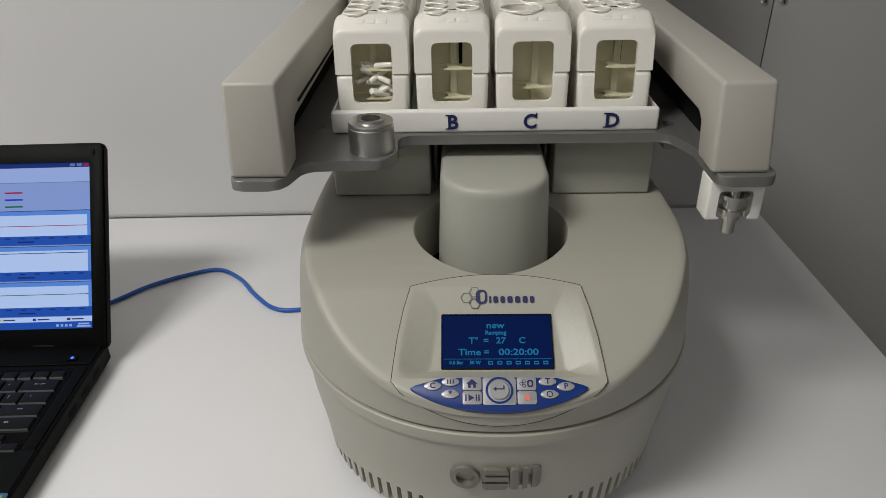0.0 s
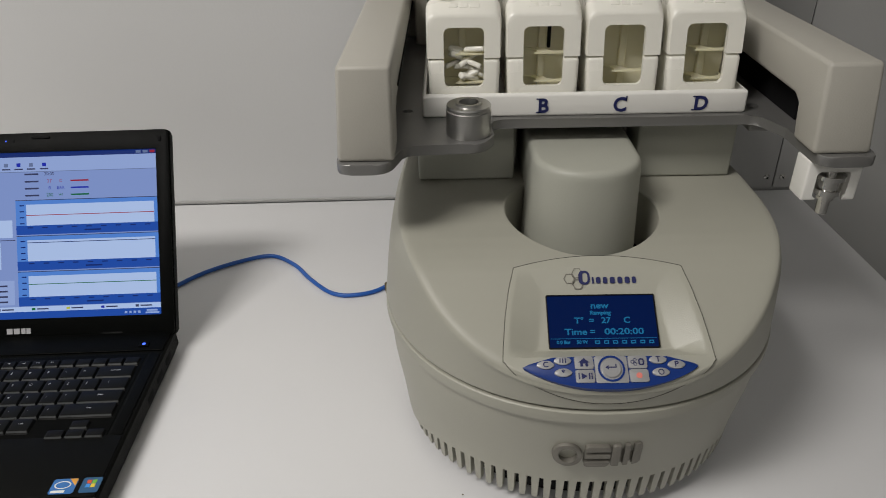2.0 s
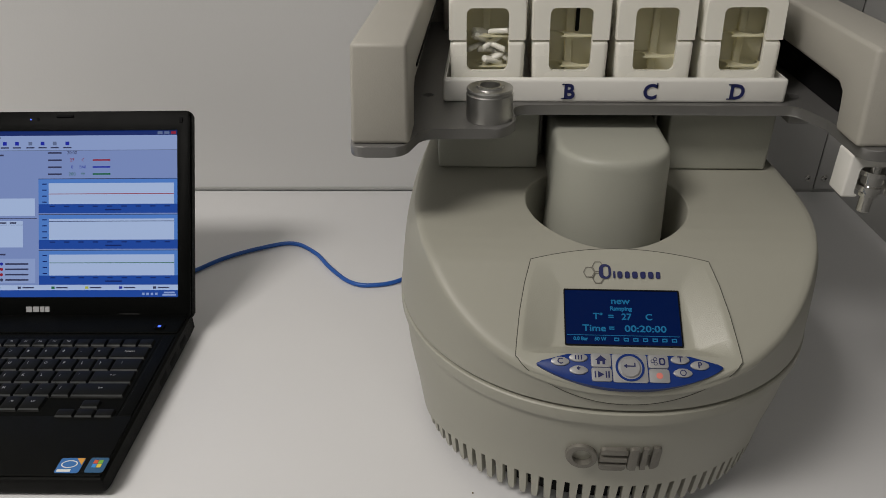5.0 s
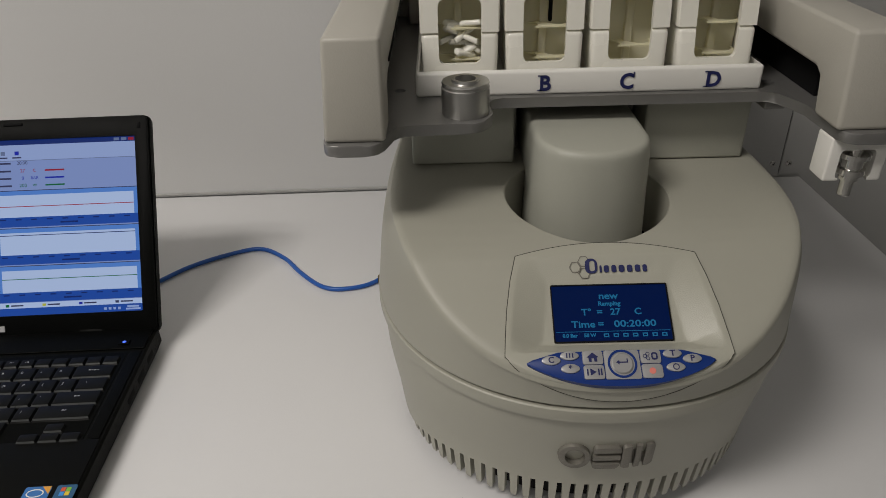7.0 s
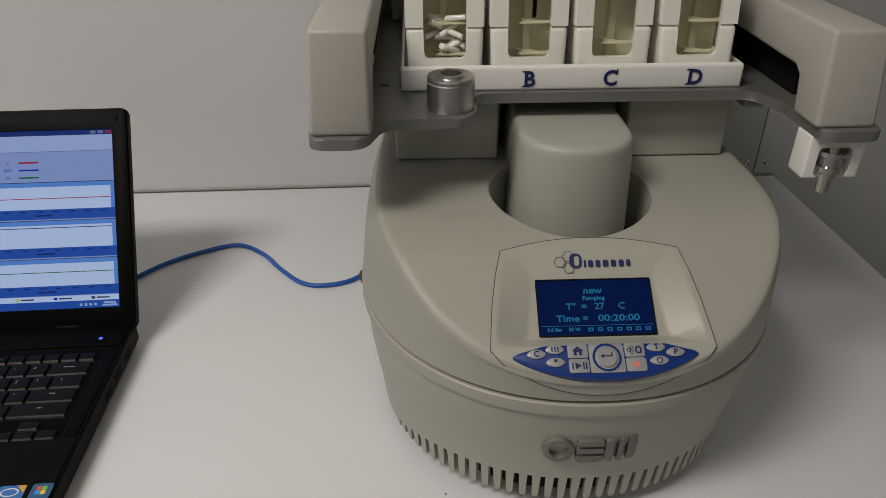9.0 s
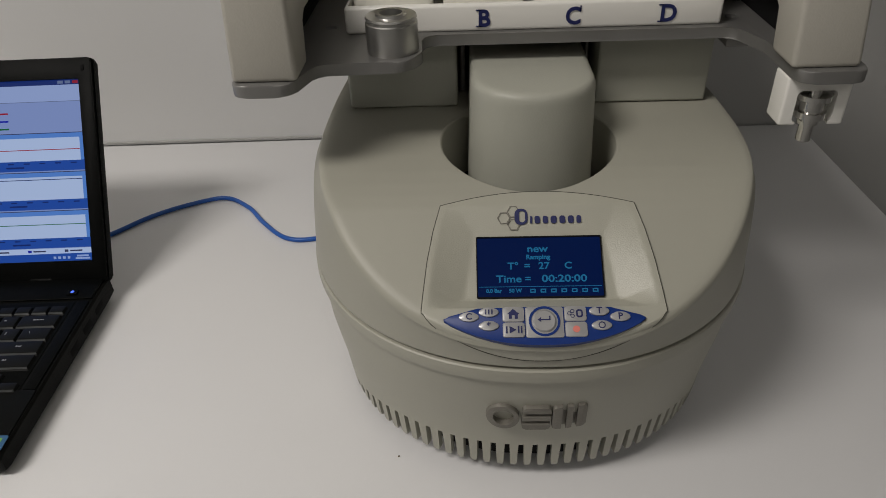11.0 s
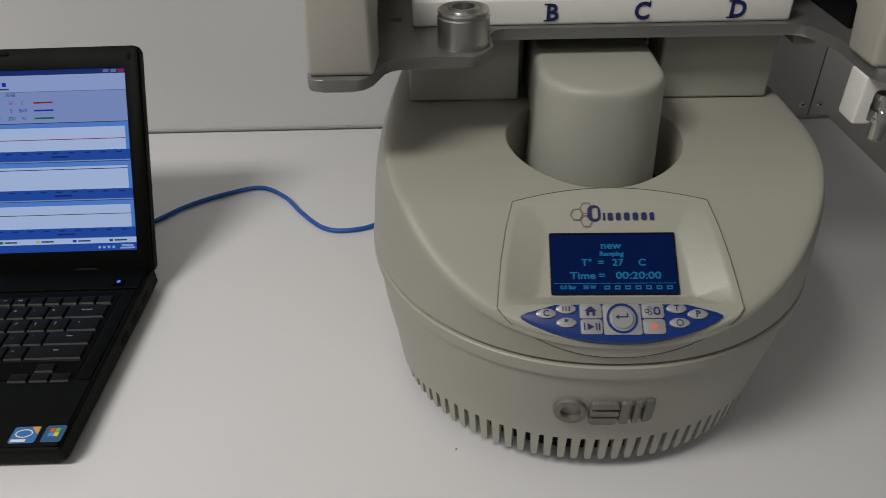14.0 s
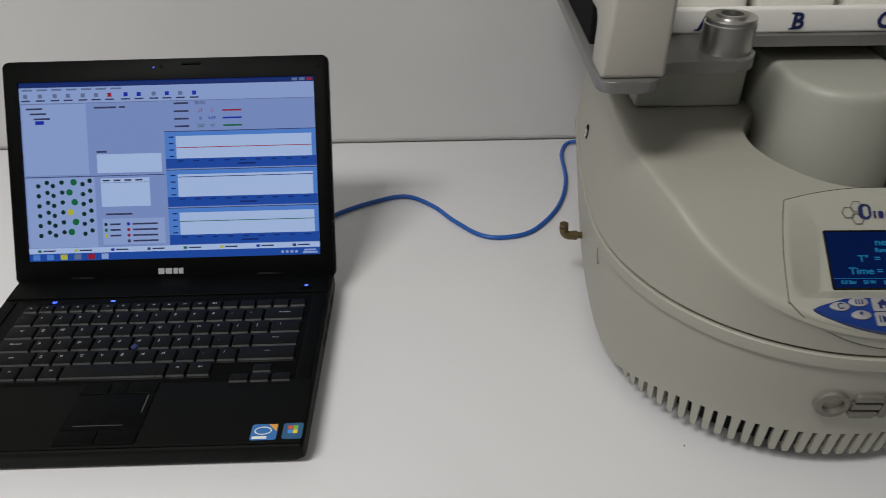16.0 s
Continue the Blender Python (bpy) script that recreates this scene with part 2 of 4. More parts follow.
def wall_panel(x0, x1, z0, screw_x):
    """One grey panel screwed to the wall."""
    t = thing("wall_panel", "flat grey laminate wall panel held by steel screws", "wall panel", ROOM, kind="structure")
    part("panel", rbox(((x0 + x1) / 2, -0.0020, (z0 + 1.80) / 2), (x1 - x0, 0.004, 1.80 - z0), 0.0006), PANEL, t)
    for z in (0.022, 0.32, 0.62):
        m = Matrix.Rotation(radians(90), 4, "X")
        s = part("screw", lathe([(0.0052, 0), (0.0052, 0.001), (0.004, 0.0025), (0.0012, 0.0028)], n=20, m=m, c=(screw_x, -0.0040, z)), STEEL, t, "steel screw head")
        b = rbox((0, 0, 0.0028), (0.0050, 0.0009, 0.0006), 0)
        rbox((0, 0, 0.0028), (0.0009, 0.0050, 0.0006), 0, bm=b)
        b.transform(Matrix.Translation((screw_x, -0.0040, z)) @ m @ pose(0, 0, 0, 0, 0, 30))
        part("slot", b, GAP, s)


slab("wall_joint", (0.4155, -0.0006, 0.9), (0.006, 0.001, 1.79), GAP, "dark joint behind the wall panels", "joint")
wall_panel(0.08, 0.4145, 0.001, 0.4025)
wall_panel(0.4165, 2.49, -0.74, 0.4285)


# ---------------------------------------------------------------- the reactor
BODY_X, BODY_Y = -0.0010, -0.035


def outline(t, a, b):
    return plan(t, a, b - 0.023)


def plan(t, a, b, n=2.14, cy=-0.035, back=0.225, taper=0.905):
    """Plan of the housing: a full, rounded front and flanks that draw in towards the back. t in 0..1 runs from the back's middle round by the right."""
    front = 0.62
    lo = (1 - front) / 2
    if lo <= t <= 1 - lo:
        w = (t - lo) / front * math.pi
        c, s = math.cos(w), math.sin(w)
        return Vector((BODY_X + a * math.copysign(abs(c) ** (2 / n), c), cy - b * abs(s) ** (2 / n)))
    k = t / lo if t < lo else (1 - t) / lo
    sx = 1 if t < lo else -1
    r, w = 0.05, taper * a
    if k < 0.35:
        return Vector((BODY_X + sx * k / 0.35 * (w - r), back))
    if k < 0.55:
        g = (k - 0.35) / 0.2 * math.pi / 2
        return Vector((BODY_X + sx * (w - r + r * math.sin(g)), back - r + r * math.cos(g)))
    g = (k - 0.55) / 0.45
    return Vector((BODY_X + sx * (w + (a - w) * math.sin(g * math.pi / 2)), (back - r) + (cy - back + r) * g))


SEAM_A, SEAM_B, SEAM_Z = 0.1772, 0.2115, 0.1436
CREASE_A, CREASE_B, CREASE_N = 0.163, 0.194, 2.35
PANEL_X = -0.0018
DECK_Y = (-0.240, -0.144, -0.134, -0.122, -0.108, -0.085, -0.05, 0.0, 0.3)
DECK_Z = (0.1619, 0.2176, 0.2212, 0.2243, 0.2266, 0.2285, 0.2298, 0.2303, 0.2303)


def deck(x, y):
    """Height of the top of the housing: level behind, a straight slope in front."""
    return float(np.interp(y, DECK_Y, DECK_Z))


def crease_y(x):
    return BODY_Y - CREASE_B * (1 - (abs(x - BODY_X) / CREASE_A) ** CREASE_N) ** (1 / CREASE_N)


def seam_y(x):
    return BODY_Y - (SEAM_B - 0.023) * (1 - (abs(x - BODY_X) / SEAM_A) ** 2.14) ** (1 / 2.14)


def lid_half(y):
    """Half width of the control panel at y."""
    return float(np.interp(y, (-0.218, -0.200, -0.181, -0.161, -0.144, -0.133), (0.0785, 0.0768, 0.0745, 0.0706, 0.0657, 0.064)))


def recess(x, y):
    """Depth of the control panel's dished face below the deck."""
    x -= PANEL_X
    depth = float(np.interp(y, (-0.2085, -0.1965, -0.1945, -0.1600, -0.1450), (0.0, 0.0110, 0.0115, 0.0055, 0.0)))
    inner = float(np.interp(y, (-0.2085, -0.1945, -0.160, -0.145), (0.066, 0.0500, 0.0435, 0.0540)))
    outer = lid_half(y) - 0.004
    return depth * min(1, max(0, (outer - abs(x)) / (outer - inner)))


def panel_top(x):
    return -0.144 + 0.0105 * (1 - (x / 0.066) ** 2)


def in_panel(x, y):
    x -= PANEL_X
    return abs(x) < lid_half(y) - 0.003 and y < panel_top(x) - 0.003


def shells(t):
    n = 264
    ts = [(i + 0.5) / n for i in range(n)]
    seam = [outline(u, SEAM_A, SEAM_B) for u in ts]
    crease = [plan(u, CREASE_A, CREASE_B, CREASE_N, back=0.222) for u in ts]
    hole_c, hole_r = Vector((-0.002, -0.0650)), 0.0655
    rings = []
    # cavity wall, then deck, then flank down to the seam
    circ = [hole_c + hole_r * (q - hole_c).normalized() for q in crease]
    rings.append([(c.x, c.y, 0.13) for c in circ])
    # added dark band paints the shade low on the well's wall
    inner = [hole_c + 0.985 * (c - hole_c) for c in circ]
    part("well_shade", loft([[(c.x, c.y, 0.131) for c in inner], [(c.x, c.y, deck(c.x, c.y) - 0.052) for c in inner]], caps=False), GAP, t, "near-black band for the shade deep in the round well")
    rings.append([(c.x, c.y, deck(c.x, c.y) - 0.003) for c in circ])
    steps = [0.008, 0.02, 0.04] + [0.04 + 0.93 * (k + 1) / 44 for k in range(44)]
    for s in steps:
        ring = []
        for c, q in zip(circ, crease):
            p = c.lerp(q - 0.0035 * (q - c).normalized(), s)
            z = deck(p.x, p.y)
            if in_panel(p.x, p.y):
                z -= recess(p.x, p.y) + 0.003
            if s < 0.01:
                z -= 0.0008
            ring.append((p.x, p.y, z))
        rings.append(ring)
    for ins, dz in ((0.0026, 0.0004), (0.0012, 0.0013), (0.0003, 0.0030), (0.0, 0.0055)):
        ring = []
        for c, q in zip(circ, crease):
            p = q - ins * (q - c).normalized()
            ring.append((p.x, p.y, deck(p.x, p.y) - dz))
        rings.append(ring)
    for h in (0.1, 0.2, 0.3, 0.42, 0.55, 0.7, 0.85, 1.0):
        ring = []
        for q, p in zip(crease, seam):
            zc = deck(q.x, q.y) - 0.0055
            x = q.lerp(p, h ** 0.5)
            ring.append((x.x, x.y, zc + (SEAM_Z - zc) * h))
        rings.append(ring)
    for off, z in ((-0.0006, SEAM_Z - 0.0006), (-0.003, SEAM_Z - 0.0008), (-0.008, SEAM_Z - 0.0008)):
        rings.append([(*(p + off * p.normalized()), z) for p in seam])
    part("upper_shell", loft(rings, caps=False), SHELL, t, "putty-grey moulded upper shell", angle=28)

    def ring_at(z, a, b):
        return [(*outline(u, a, b), z) for u in ts]

    lower = [ring_at(0.1404, 0.171, 0.2045), ring_at(0.1404, 0.1772, 0.2115), ring_at(0.1396, 0.1782, 0.2126), ring_at(0.1320, 0.1784, 0.2130), ring_at(0.1295, 0.1778, 0.2124), ring_at(0.1270, 0.1752, 0.2094), ring_at(0.123, 0.1748, 0.2084)]
    for z, a, b in ((0.110, 0.1742, 0.2062), (0.090, 0.1728, 0.2022), (0.075, 0.1708, 0.1985), (0.060, 0.1684, 0.1957), (0.048, 0.1665, 0.1938)):
        lower.append(ring_at(z, a, b))

    def skirt(y):
        """Height of the slots' upper end; they run out towards the flanks."""
        k = min(1, max(0, (-0.095 - y) / 0.09))
        return 0.018 + 0.027 * (k * k * (3 - 2 * k)) ** 0.7

    low_ring, in_ring = [], []
    for u in ts:
        p, q = outline(u, 0.1628, 0.1922), outline(u, 0.1590, 0.1865)
        z = skirt(p.y)
        k = (z - 0.018) / 0.030
        p = p.lerp(outline(u, 0.1665, 0.1938), k)
        low_ring.append((p.x, p.y, z))
        in_ring.append((q.x, q.y, z))
    lower += [low_ring, in_ring]
    part("seam_band", loft([ring_at(0.1395, 0.1722, 0.2060), ring_at(0.1435, 0.1722, 0.2060)], caps=False), GAP, t, "dark joint between the shells")
    part("lower_shell", loft(lower, caps=False), SHELL, t, "putty-grey tapered lower shell", angle=28)
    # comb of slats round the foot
    # inner base coloured near-black: the shade seen between the slats
    part("inner_base", loft([ring_at(0.008, 0.140, 0.172), ring_at(0.05, 0.150, 0.180)]), GAP, t, "inner base coloured near-black for the shade behind the slats")
    fine = [outline(0.19 + 0.62 * i / 2000, 0.1665, 0.1938) for i in range(2001)]
    run = [0.0]
    for a, b in zip(fine, fine[1:]):
        run.append(run[-1] + (b - a).length)
    pitch = 0.0106
    count = int(run[-1] / pitch)
    for i in range(count):
        d = run[-1] / 2 + (i - count / 2 + 0.5) * pitch
        k = min(range(len(run)), key=lambda j: abs(run[j] - d))
        top = fine[k]
        z = skirt(top.y)
        if z < 0.022 or not 5 < k < 1995:
            continue
        tang = (fine[k + 5] - fine[k - 5]).normalized()
        out = Vector((tang.y, -tang.x))
        out = out if out.dot(top - Vector((0, 0.05))) > 0 else -out
        low = top - 0.0028 * out
        r = []
        for p, zz, g in ((top.lerp(low, (0.048 - z) / 0.03), z + 0.001, 0.0034), (low, 0.0205, 0.0026), (low - 0.0006 * out, 0.0175, 0.0019)):
            r.append([(*(p + sx * g * tang - dep * out), zz) for sx, dep in ((-1, 0), (1, 0), (1, 0.0055), (-1, 0.0055))])
        part("slat", loft(r), SHELL, t, smooth=False)
    for x, y in ((0.10, -0.10), (-0.10, -0.10), (0.10, 0.15), (-0.10, 0.15)):
        part("foot", lathe([(0.014, 0), (0.015, 0.002), (0.015, 0.010)], (x, y, 0)), RUBBER, t)


def cavity_cover(t):
    """Tall cover, round in front and straight at its sides, that stands in the round well."""
    def ring(z, k):
        pts = []
        half, rr, cy = 0.0462 - k, 0.0430 - k, -0.0545
        for i in range(41):
            a = -math.pi / 2 + math.pi * i / 40
            sn, cs = math.sin(a), math.cos(a)
            pts.append((0.0008 + half * math.copysign(abs(sn) ** 0.93, sn), cy - rr * abs(cs) ** 0.93, z))
        pts += [(0.0008 + half, 0.02, z), (0.0008 + half, 0.06 - k, z), (0.0008 - half, 0.06 - k, z), (0.0008 - half, 0.02, z)]
        return pts
    prof = [(0.135, -0.0045), (0.235, -0.0010), (0.268, 0.0), (0.2725, 0.0004), (0.2752, 0.0014), (0.2768, 0.0030), (0.2775, 0.0052), (0.2777, 0.0085)]
    b = loft([ring(z, k) for z, k in prof])
    part("cavity_cover", b, PAINT, t, "tall rounded grey cavity cover", angle=50)
    # floor in the gap colour, for the shade at the well's bottom
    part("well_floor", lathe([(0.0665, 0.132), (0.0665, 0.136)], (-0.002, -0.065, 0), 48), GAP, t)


def surf(x, y, lift=0.0):
    return Vector((x, y, deck(x, y) - recess(x, y) + lift))


def control_panel(t):
    nx, ny, nf = 96, 64, 8
    b = bmesh.new()
    grid = []
    for j in range(ny + nf + 1):
        row = []
        for i in range(nx + 1):
            u = -1 + 2 * i / nx
            yc = crease_y(PANEL_X + 0.0780 * u)
            xe = PANEL_X + u * lid_half(yc + 0.0035)
            if j <= ny:
                ytop = panel_top(0.066 * u)
                y = ytop + (yc + 0.0035 - ytop) * j / ny
                row.append(b.verts.new(surf(PANEL_X + u * lid_half(y), y, 0.0015)))
                continue
            # the lower lip bends over the edge of the deck and down the flank
            d = max(0.0005, 0.0190 * (1 - u * u)) * (j - ny) / nf
            zc = deck(xe, yc + 0.0035)
            y = yc + float(np.interp(d, (0, 0.0013, 0.003, 0.0055), (0.0035, 0.0012, 0.0003, 0))) + (seam_y(xe) - yc) * (d / (zc - SEAM_Z)) ** 0.5 * min(1, d / 0.006)
            f = min(1, d / 0.004)
            row.append(b.verts.new((xe, y - 0.0012 * f, zc - d + 0.0015 * (1 - f))))
        grid.append(row)
    for r0, r1 in zip(grid, grid[1:]):
        for i in range(nx):
            b.faces.new((r0[i], r0[i + 1], r1[i + 1], r1[i]))
    edge = grid[0] + [r[-1] for r in grid[1:]] + grid[-1][-2::-1] + [r[0] for r in grid[-2:0:-1]]
    loop = [v.co.copy() for v in edge]
    low = [b.verts.new(v.co + Vector((0, 0.0015, -0.0016))) for v in edge]
    for i in range(len(edge)):
        b.faces.new((edge[i], edge[(i + 1) % len(edge)], low[(i + 1) % len(edge)], low[i]))
    p = part("control_panel", b, BEZEL, t, "textured putty-grey control panel bezel", angle=25)
    part("seam", tube([q + Vector((0, 0, -0.0001)) for q in loop], 0.0003, 6, closed=True), JOINT, p, "fine dark joint round the panel")
    return p


# frame of the display: x to the right, y up the slope, z out of the face
top_c, bot_c = Vector((PANEL_X, -0.1622, 0.2040)), Vector((PANEL_X, -0.1950, 0.1796))
up = (top_c - bot_c).normalized()
FACE = Matrix.Translation((top_c + bot_c) / 2) @ Matrix(((1, 0, 0, 0), (0, up.y, -up.z, 0), (0, up.z, up.y, 0), (0, 0, 0, 1)))


def display(p):
    h = (top_c - bot_c).length
    m = FACE
    frame_b = cut(prism(rounded(0.0836, h + 0.0018, 0.001), -0.008, 0.0003), prism(rounded(0.0820, h, 0.001), -0.02, 0.02))
    frame_b.transform(m)
    part("display_frame", frame_b, GAP, p, "thin dark display surround")
    s = prism(rounded(0.0824, h + 0.0004, 0.001), -0.004, -0.0006)
    s.transform(m)
    d = part("display", s, DISPLAY, p, "dark blue backlit display with cyan writing", smooth=False)
    z = -0.0004

    def put(text, x, y, size, spread=1.0):
        writing("writing", text, size, CYAN, d, m @ pose(x, y, z), 0.0001, spread, fat=0.00012)
    put("new", -0.0009, 0.0124, 0.0068, 1.2)
    put("Ramping", -0.0007, 0.0067, 0.0044, 1.05)
    for word, x in (("T\u00b0", -0.0174), ("=", -0.0081), ("27", 0.0030), ("C", 0.0190)):
        put(word, x, 0.0005, 0.0066, 1.1)
    put("Time", -0.0205, -0.0084, 0.0068, 1.2)
    put("=", -0.0080, -0.0084, 0.0066, 1.1)
    put("00:20:00", 0.0160, -0.0084, 0.0068, 1.28)
    put("0.0 Bar", -0.0305, -0.0163, 0.0036, 1.0)
    put("50 W", -0.0165, -0.0163, 0.0036, 1.0)
    rule = rbox((0, -0.0135, z), (0.080, 0.0003, 0.0002), 0)
    rule.transform(m)
    part("rule", rule, CYAN, d, smooth=False)
    for k in range(7):
        q = rbox((-0.0050 + 0.0068 * k, -0.0164, z), (0.0036, 0.0026, 0.0002), 0)
        q2 = rbox((-0.0050 + 0.0068 * k, -0.0164, z), (0.0022, 0.0012, 0.001), 0)
        q = cut(q, q2)
        q.transform(m)
        part("icon", q, CYAN, d, smooth=False)


PAD_FRAME = Matrix.Translation((PANEL_X, -0.2172, 0.1768)) @ Matrix.Rotation(radians(31), 4, "X")


def keypad(p):
    m = PAD_FRAME
    pts = []
    for i in range(33):
        u = -1 + i / 16
        pts.append((u * 0.0630, 0.0005 - 0.0160 * (1 - abs(u) ** 2.2) ** 0.9))
    pts += [(0.0634, 0.0020), (0.0600, 0.0036), (0.0420, 0.0090), (0.0, 0.0096), (-0.0420, 0.0090), (-0.0600, 0.0036), (-0.0634, 0.0020)]
    pad = prism(pts, -0.0035, 0.0022, 0.0006, 2)
    pad.transform(m)
    k = part("keypad", pad, BLUE, p, "royal blue keypad with silver keys", angle=25)

    def key(name, outl, z1, material, label=""):
        b = prism(outl, 0.0005, z1 + 0.0003, 0.0007, 2)
        b.transform(m)
        return part(name, b, material, k, label)

    def mark(parent, b):
        b.transform(m)
        part("symbol", b, NAVY, parent, smooth=False)

    for x, y, s in ((-0.0473, 0.0030, "C"), (-0.0347, 0.0060, "bars"), (-0.0349, -0.0030, "*"), (0.0345, 0.0060, "T"), (0.0473, 0.0022, "P"), (0.0354, -0.0034, "ring")):
        o = [(x + 0.0064 * math.cos(a * math.pi / 12), y + 0.0031 * math.sin(a * math.pi / 12)) for a in range(24)]
        b = key("key", o, 0.0032, SILVER, "oval silver key")
        if len(s) == 1:
            writing("symbol", s, 0.0058, NAVY, b, m @ pose(x, y, 0.0036), 0.0001, fat=0.00012)
        elif s == "bars":
            for dx in (-0.002, 0, 0.002):
                mark(b, rbox((x + dx, y, 0.0036), (0.0008, 0.0032, 0.0003), 0))
        else:
            mark(b, cut(lathe([(0.0022, 0.0033), (0.0022, 0.0038)], (x, y, 0), 20), lathe([(0.0016, 0.003), (0.0016, 0.0040)], (x, y, 0), 20)))
    for sx in (-1, 1):
        for y in (0.0044, -0.0058):
            b = key("key", rounded(0.0136, 0.0096, 0.0013, c=(sx * 0.0194, y)), 0.0030, SILVER, "square silver key")
            x, z0, z1 = sx * 0.0194, 0.0031, 0.0036
            if sx < 0 and y > 0:
                mark(b, cut(prism([(x - 0.0028, y - 0.0030), (x + 0.0028, y - 0.0030), (x + 0.0028, y), (x + 0.0040, y), (x, y + 0.0034), (x - 0.0040, y), (x - 0.0028, y)], z0, z1), rbox((x, y - 0.0019, z1), (0.0018, 0.0024, 0.003), 0)))
            elif sx < 0:
                mark(b, prism([(x - 0.0026, y + 0.0024), (x + 0.0016, y), (x - 0.0026, y - 0.0024)], z0, z1))
                for dx in (-0.0044, 0.0030, 0.0048):
                    mark(b, rbox((x + dx, y, z1 - 0.0002), (0.0009, 0.0046, 0.0004), 0))
            elif y > 0:
                hexagon = [(math.cos(a), math.sin(a)) for a in np.arange(6) * math.pi / 3]
                for hx, hy in ((-0.0038, 0.0), (-0.0018, 0.0016), (-0.0018, -0.0016)):
                    mark(b, cut(prism([(x + hx + 0.0014 * p, y + hy + 0.0014 * q) for p, q in hexagon], z0, z1), prism([(x + hx + 0.0010 * p, y + hy + 0.0010 * q) for p, q in hexagon], z0 - 0.001, z1 + 0.001)))
                mark(b, cut(prism(rounded(0.0042, 0.0052, 0.0016, c=(x + 0.0026, y)), z0, z1), prism(rounded(0.0022, 0.0032, 0.0009, c=(x + 0.0026, y)), z0 - 0.001, z1 + 0.001)))
            else:
                q = lathe([(0.0022, 0.0029), (0.0022, z1)], (x, y, 0), 20)
                q.transform(m)
                part("symbol", q, REDKEY, b, "faded red dot")
    hub = key("hub_plate", rounded(0.0236, 0.0200, 0.0012, c=(0, -0.0009)), 0.0027, SILVER, "square silver plate round the enter key")
    b = cut(lathe([(0.0098, 0.002), (0.0098, 0.0035)], (0, -0.0004, 0), 40), lathe([(0.0083, 0.001), (0.0083, 0.005)], (0, -0.0004, 0), 40))
    b.transform(m)
    part("ring", b, BLUE, hub, "blue arrow ring")
    b = lathe([(0.0071, 0.002), (0.0071, 0.0038), (0.0064, 0.0044)], (0, -0.0004, 0), 36)
    b.transform(m)
    e = part("enter_key", b, SILVER, hub, "round silver enter key")
    b = rbox((0.0003, 0.0002, 0.00452), (0.0065, 0.0008, 0.0003), 0)
    rbox((0.0032, 0.0013, 0.00452), (0.0008, 0.0026, 0.0003), 0, bm=b)
    prism([(-0.0045, 0.0002), (-0.0022, 0.0018), (-0.0022, -0.0014)], 0.00435, 0.0047, bm=b)
    b.transform(m)
    part("symbol", b, NAVY, e, smooth=False)


def name_badge(p):
    """Blue product mark above the display: a row of plain bars beside three hexagon rings."""
    m = Matrix.Translation(surf(-0.0012, -0.1515, 0.0021)) @ pose(0, 0, 0, 41) @ Matrix.Diagonal((1.10, 1.15, 1, 1))
    x = -0.0105
    b = cut(prism(rounded(0.0080, 0.0098, 0.0034, c=(x, 0.0006)), 0, 0.0004), prism(rounded(0.0036, 0.0068, 0.0016, c=(x + 0.0006, 0.0006)), -0.001, 0.002))
    b.transform(m)
    badge = part("badge", b, NAVY, p, "navy product mark", smooth=False)
    widths = (0.0016, 0.0040, 0.0038, 0.0044, 0.0042, 0.0042, 0.0034)
    for k, w in enumerate(widths):
        x0 = -0.0052 + sum(widths[:k]) + 0.0010 * k
        b = prism(rounded(w * 0.82, 0.0046, min(w, 0.005) * 0.3, c=(x0 + w / 2, -0.0014)), 0, 0.0004)
        b.transform(m)
        part("bar", b, NAVY, p, smooth=False)
    for cx, cy in ((-0.0212, 0.0), (-0.0152, 0.0038), (-0.0152, -0.0040)):
        h = cut(prism([(cx + 0.0040 * math.cos(a), cy + 0.0040 * math.sin(a)) for a in np.arange(6) * math.pi / 3], 0, 0.0003), prism([(cx + 0.0034 * math.cos(a), cy + 0.0034 * math.sin(a)) for a in np.arange(6) * math.pi / 3], -0.001, 0.002))
        h.transform(m)
        part("hexagon_ring", h, EMBLEM, p, smooth=False)


def emblem(t):
    """Raised pewter emblem on the front: three plain blocks, one of them a ring."""
    m = Matrix.Translation((-0.0026, -0.2112, 0.0880)) @ Matrix.Rotation(radians(97), 4, "X") @ Matrix.Diagonal((0.94, 1.06, 1.0, 1))
    o = [(-0.0255 + 0.0125 * math.cos(a), 0.0125 * math.sin(a)) for a in np.arange(32) * math.pi / 16]
    b = cut(prism(o, 0, 0.007, 0.0006), prism([(-0.0250 + 0.0078 * math.cos(a), 0.0082 * math.sin(a)) for a in np.arange(32) * math.pi / 16], -0.01, 0.02))
    c = cut(prism(rounded(0.0215, 0.0235, 0.003, c=(-0.0003, 0)), 0, 0.007, 0.0006), rbox((-0.0003, 0.0040, 0.0075), (0.03, 0.0036, 0.008), 0), rbox((-0.0003, -0.0040, 0.0075), (0.03, 0.0036, 0.008), 0))
    d = cut(prism(rounded(0.0260, 0.0235, 0.003, c=(0.0245, 0)), 0, 0.007, 0.0006), rbox((0.0205, 0, 0.0075), (0.0036, 0.03, 0.008), 0), rbox((0.0285, 0, 0.0075), (0.0036, 0.03, 0.008), 0))
    for q in (b, c, d):
        for v in q.verts:
            v.co.z -= v.co.x ** 2 / 0.36
        q.transform(m)
        part("emblem", q, EMBLEM, t, "dull pewter-coloured raised emblem", angle=30)


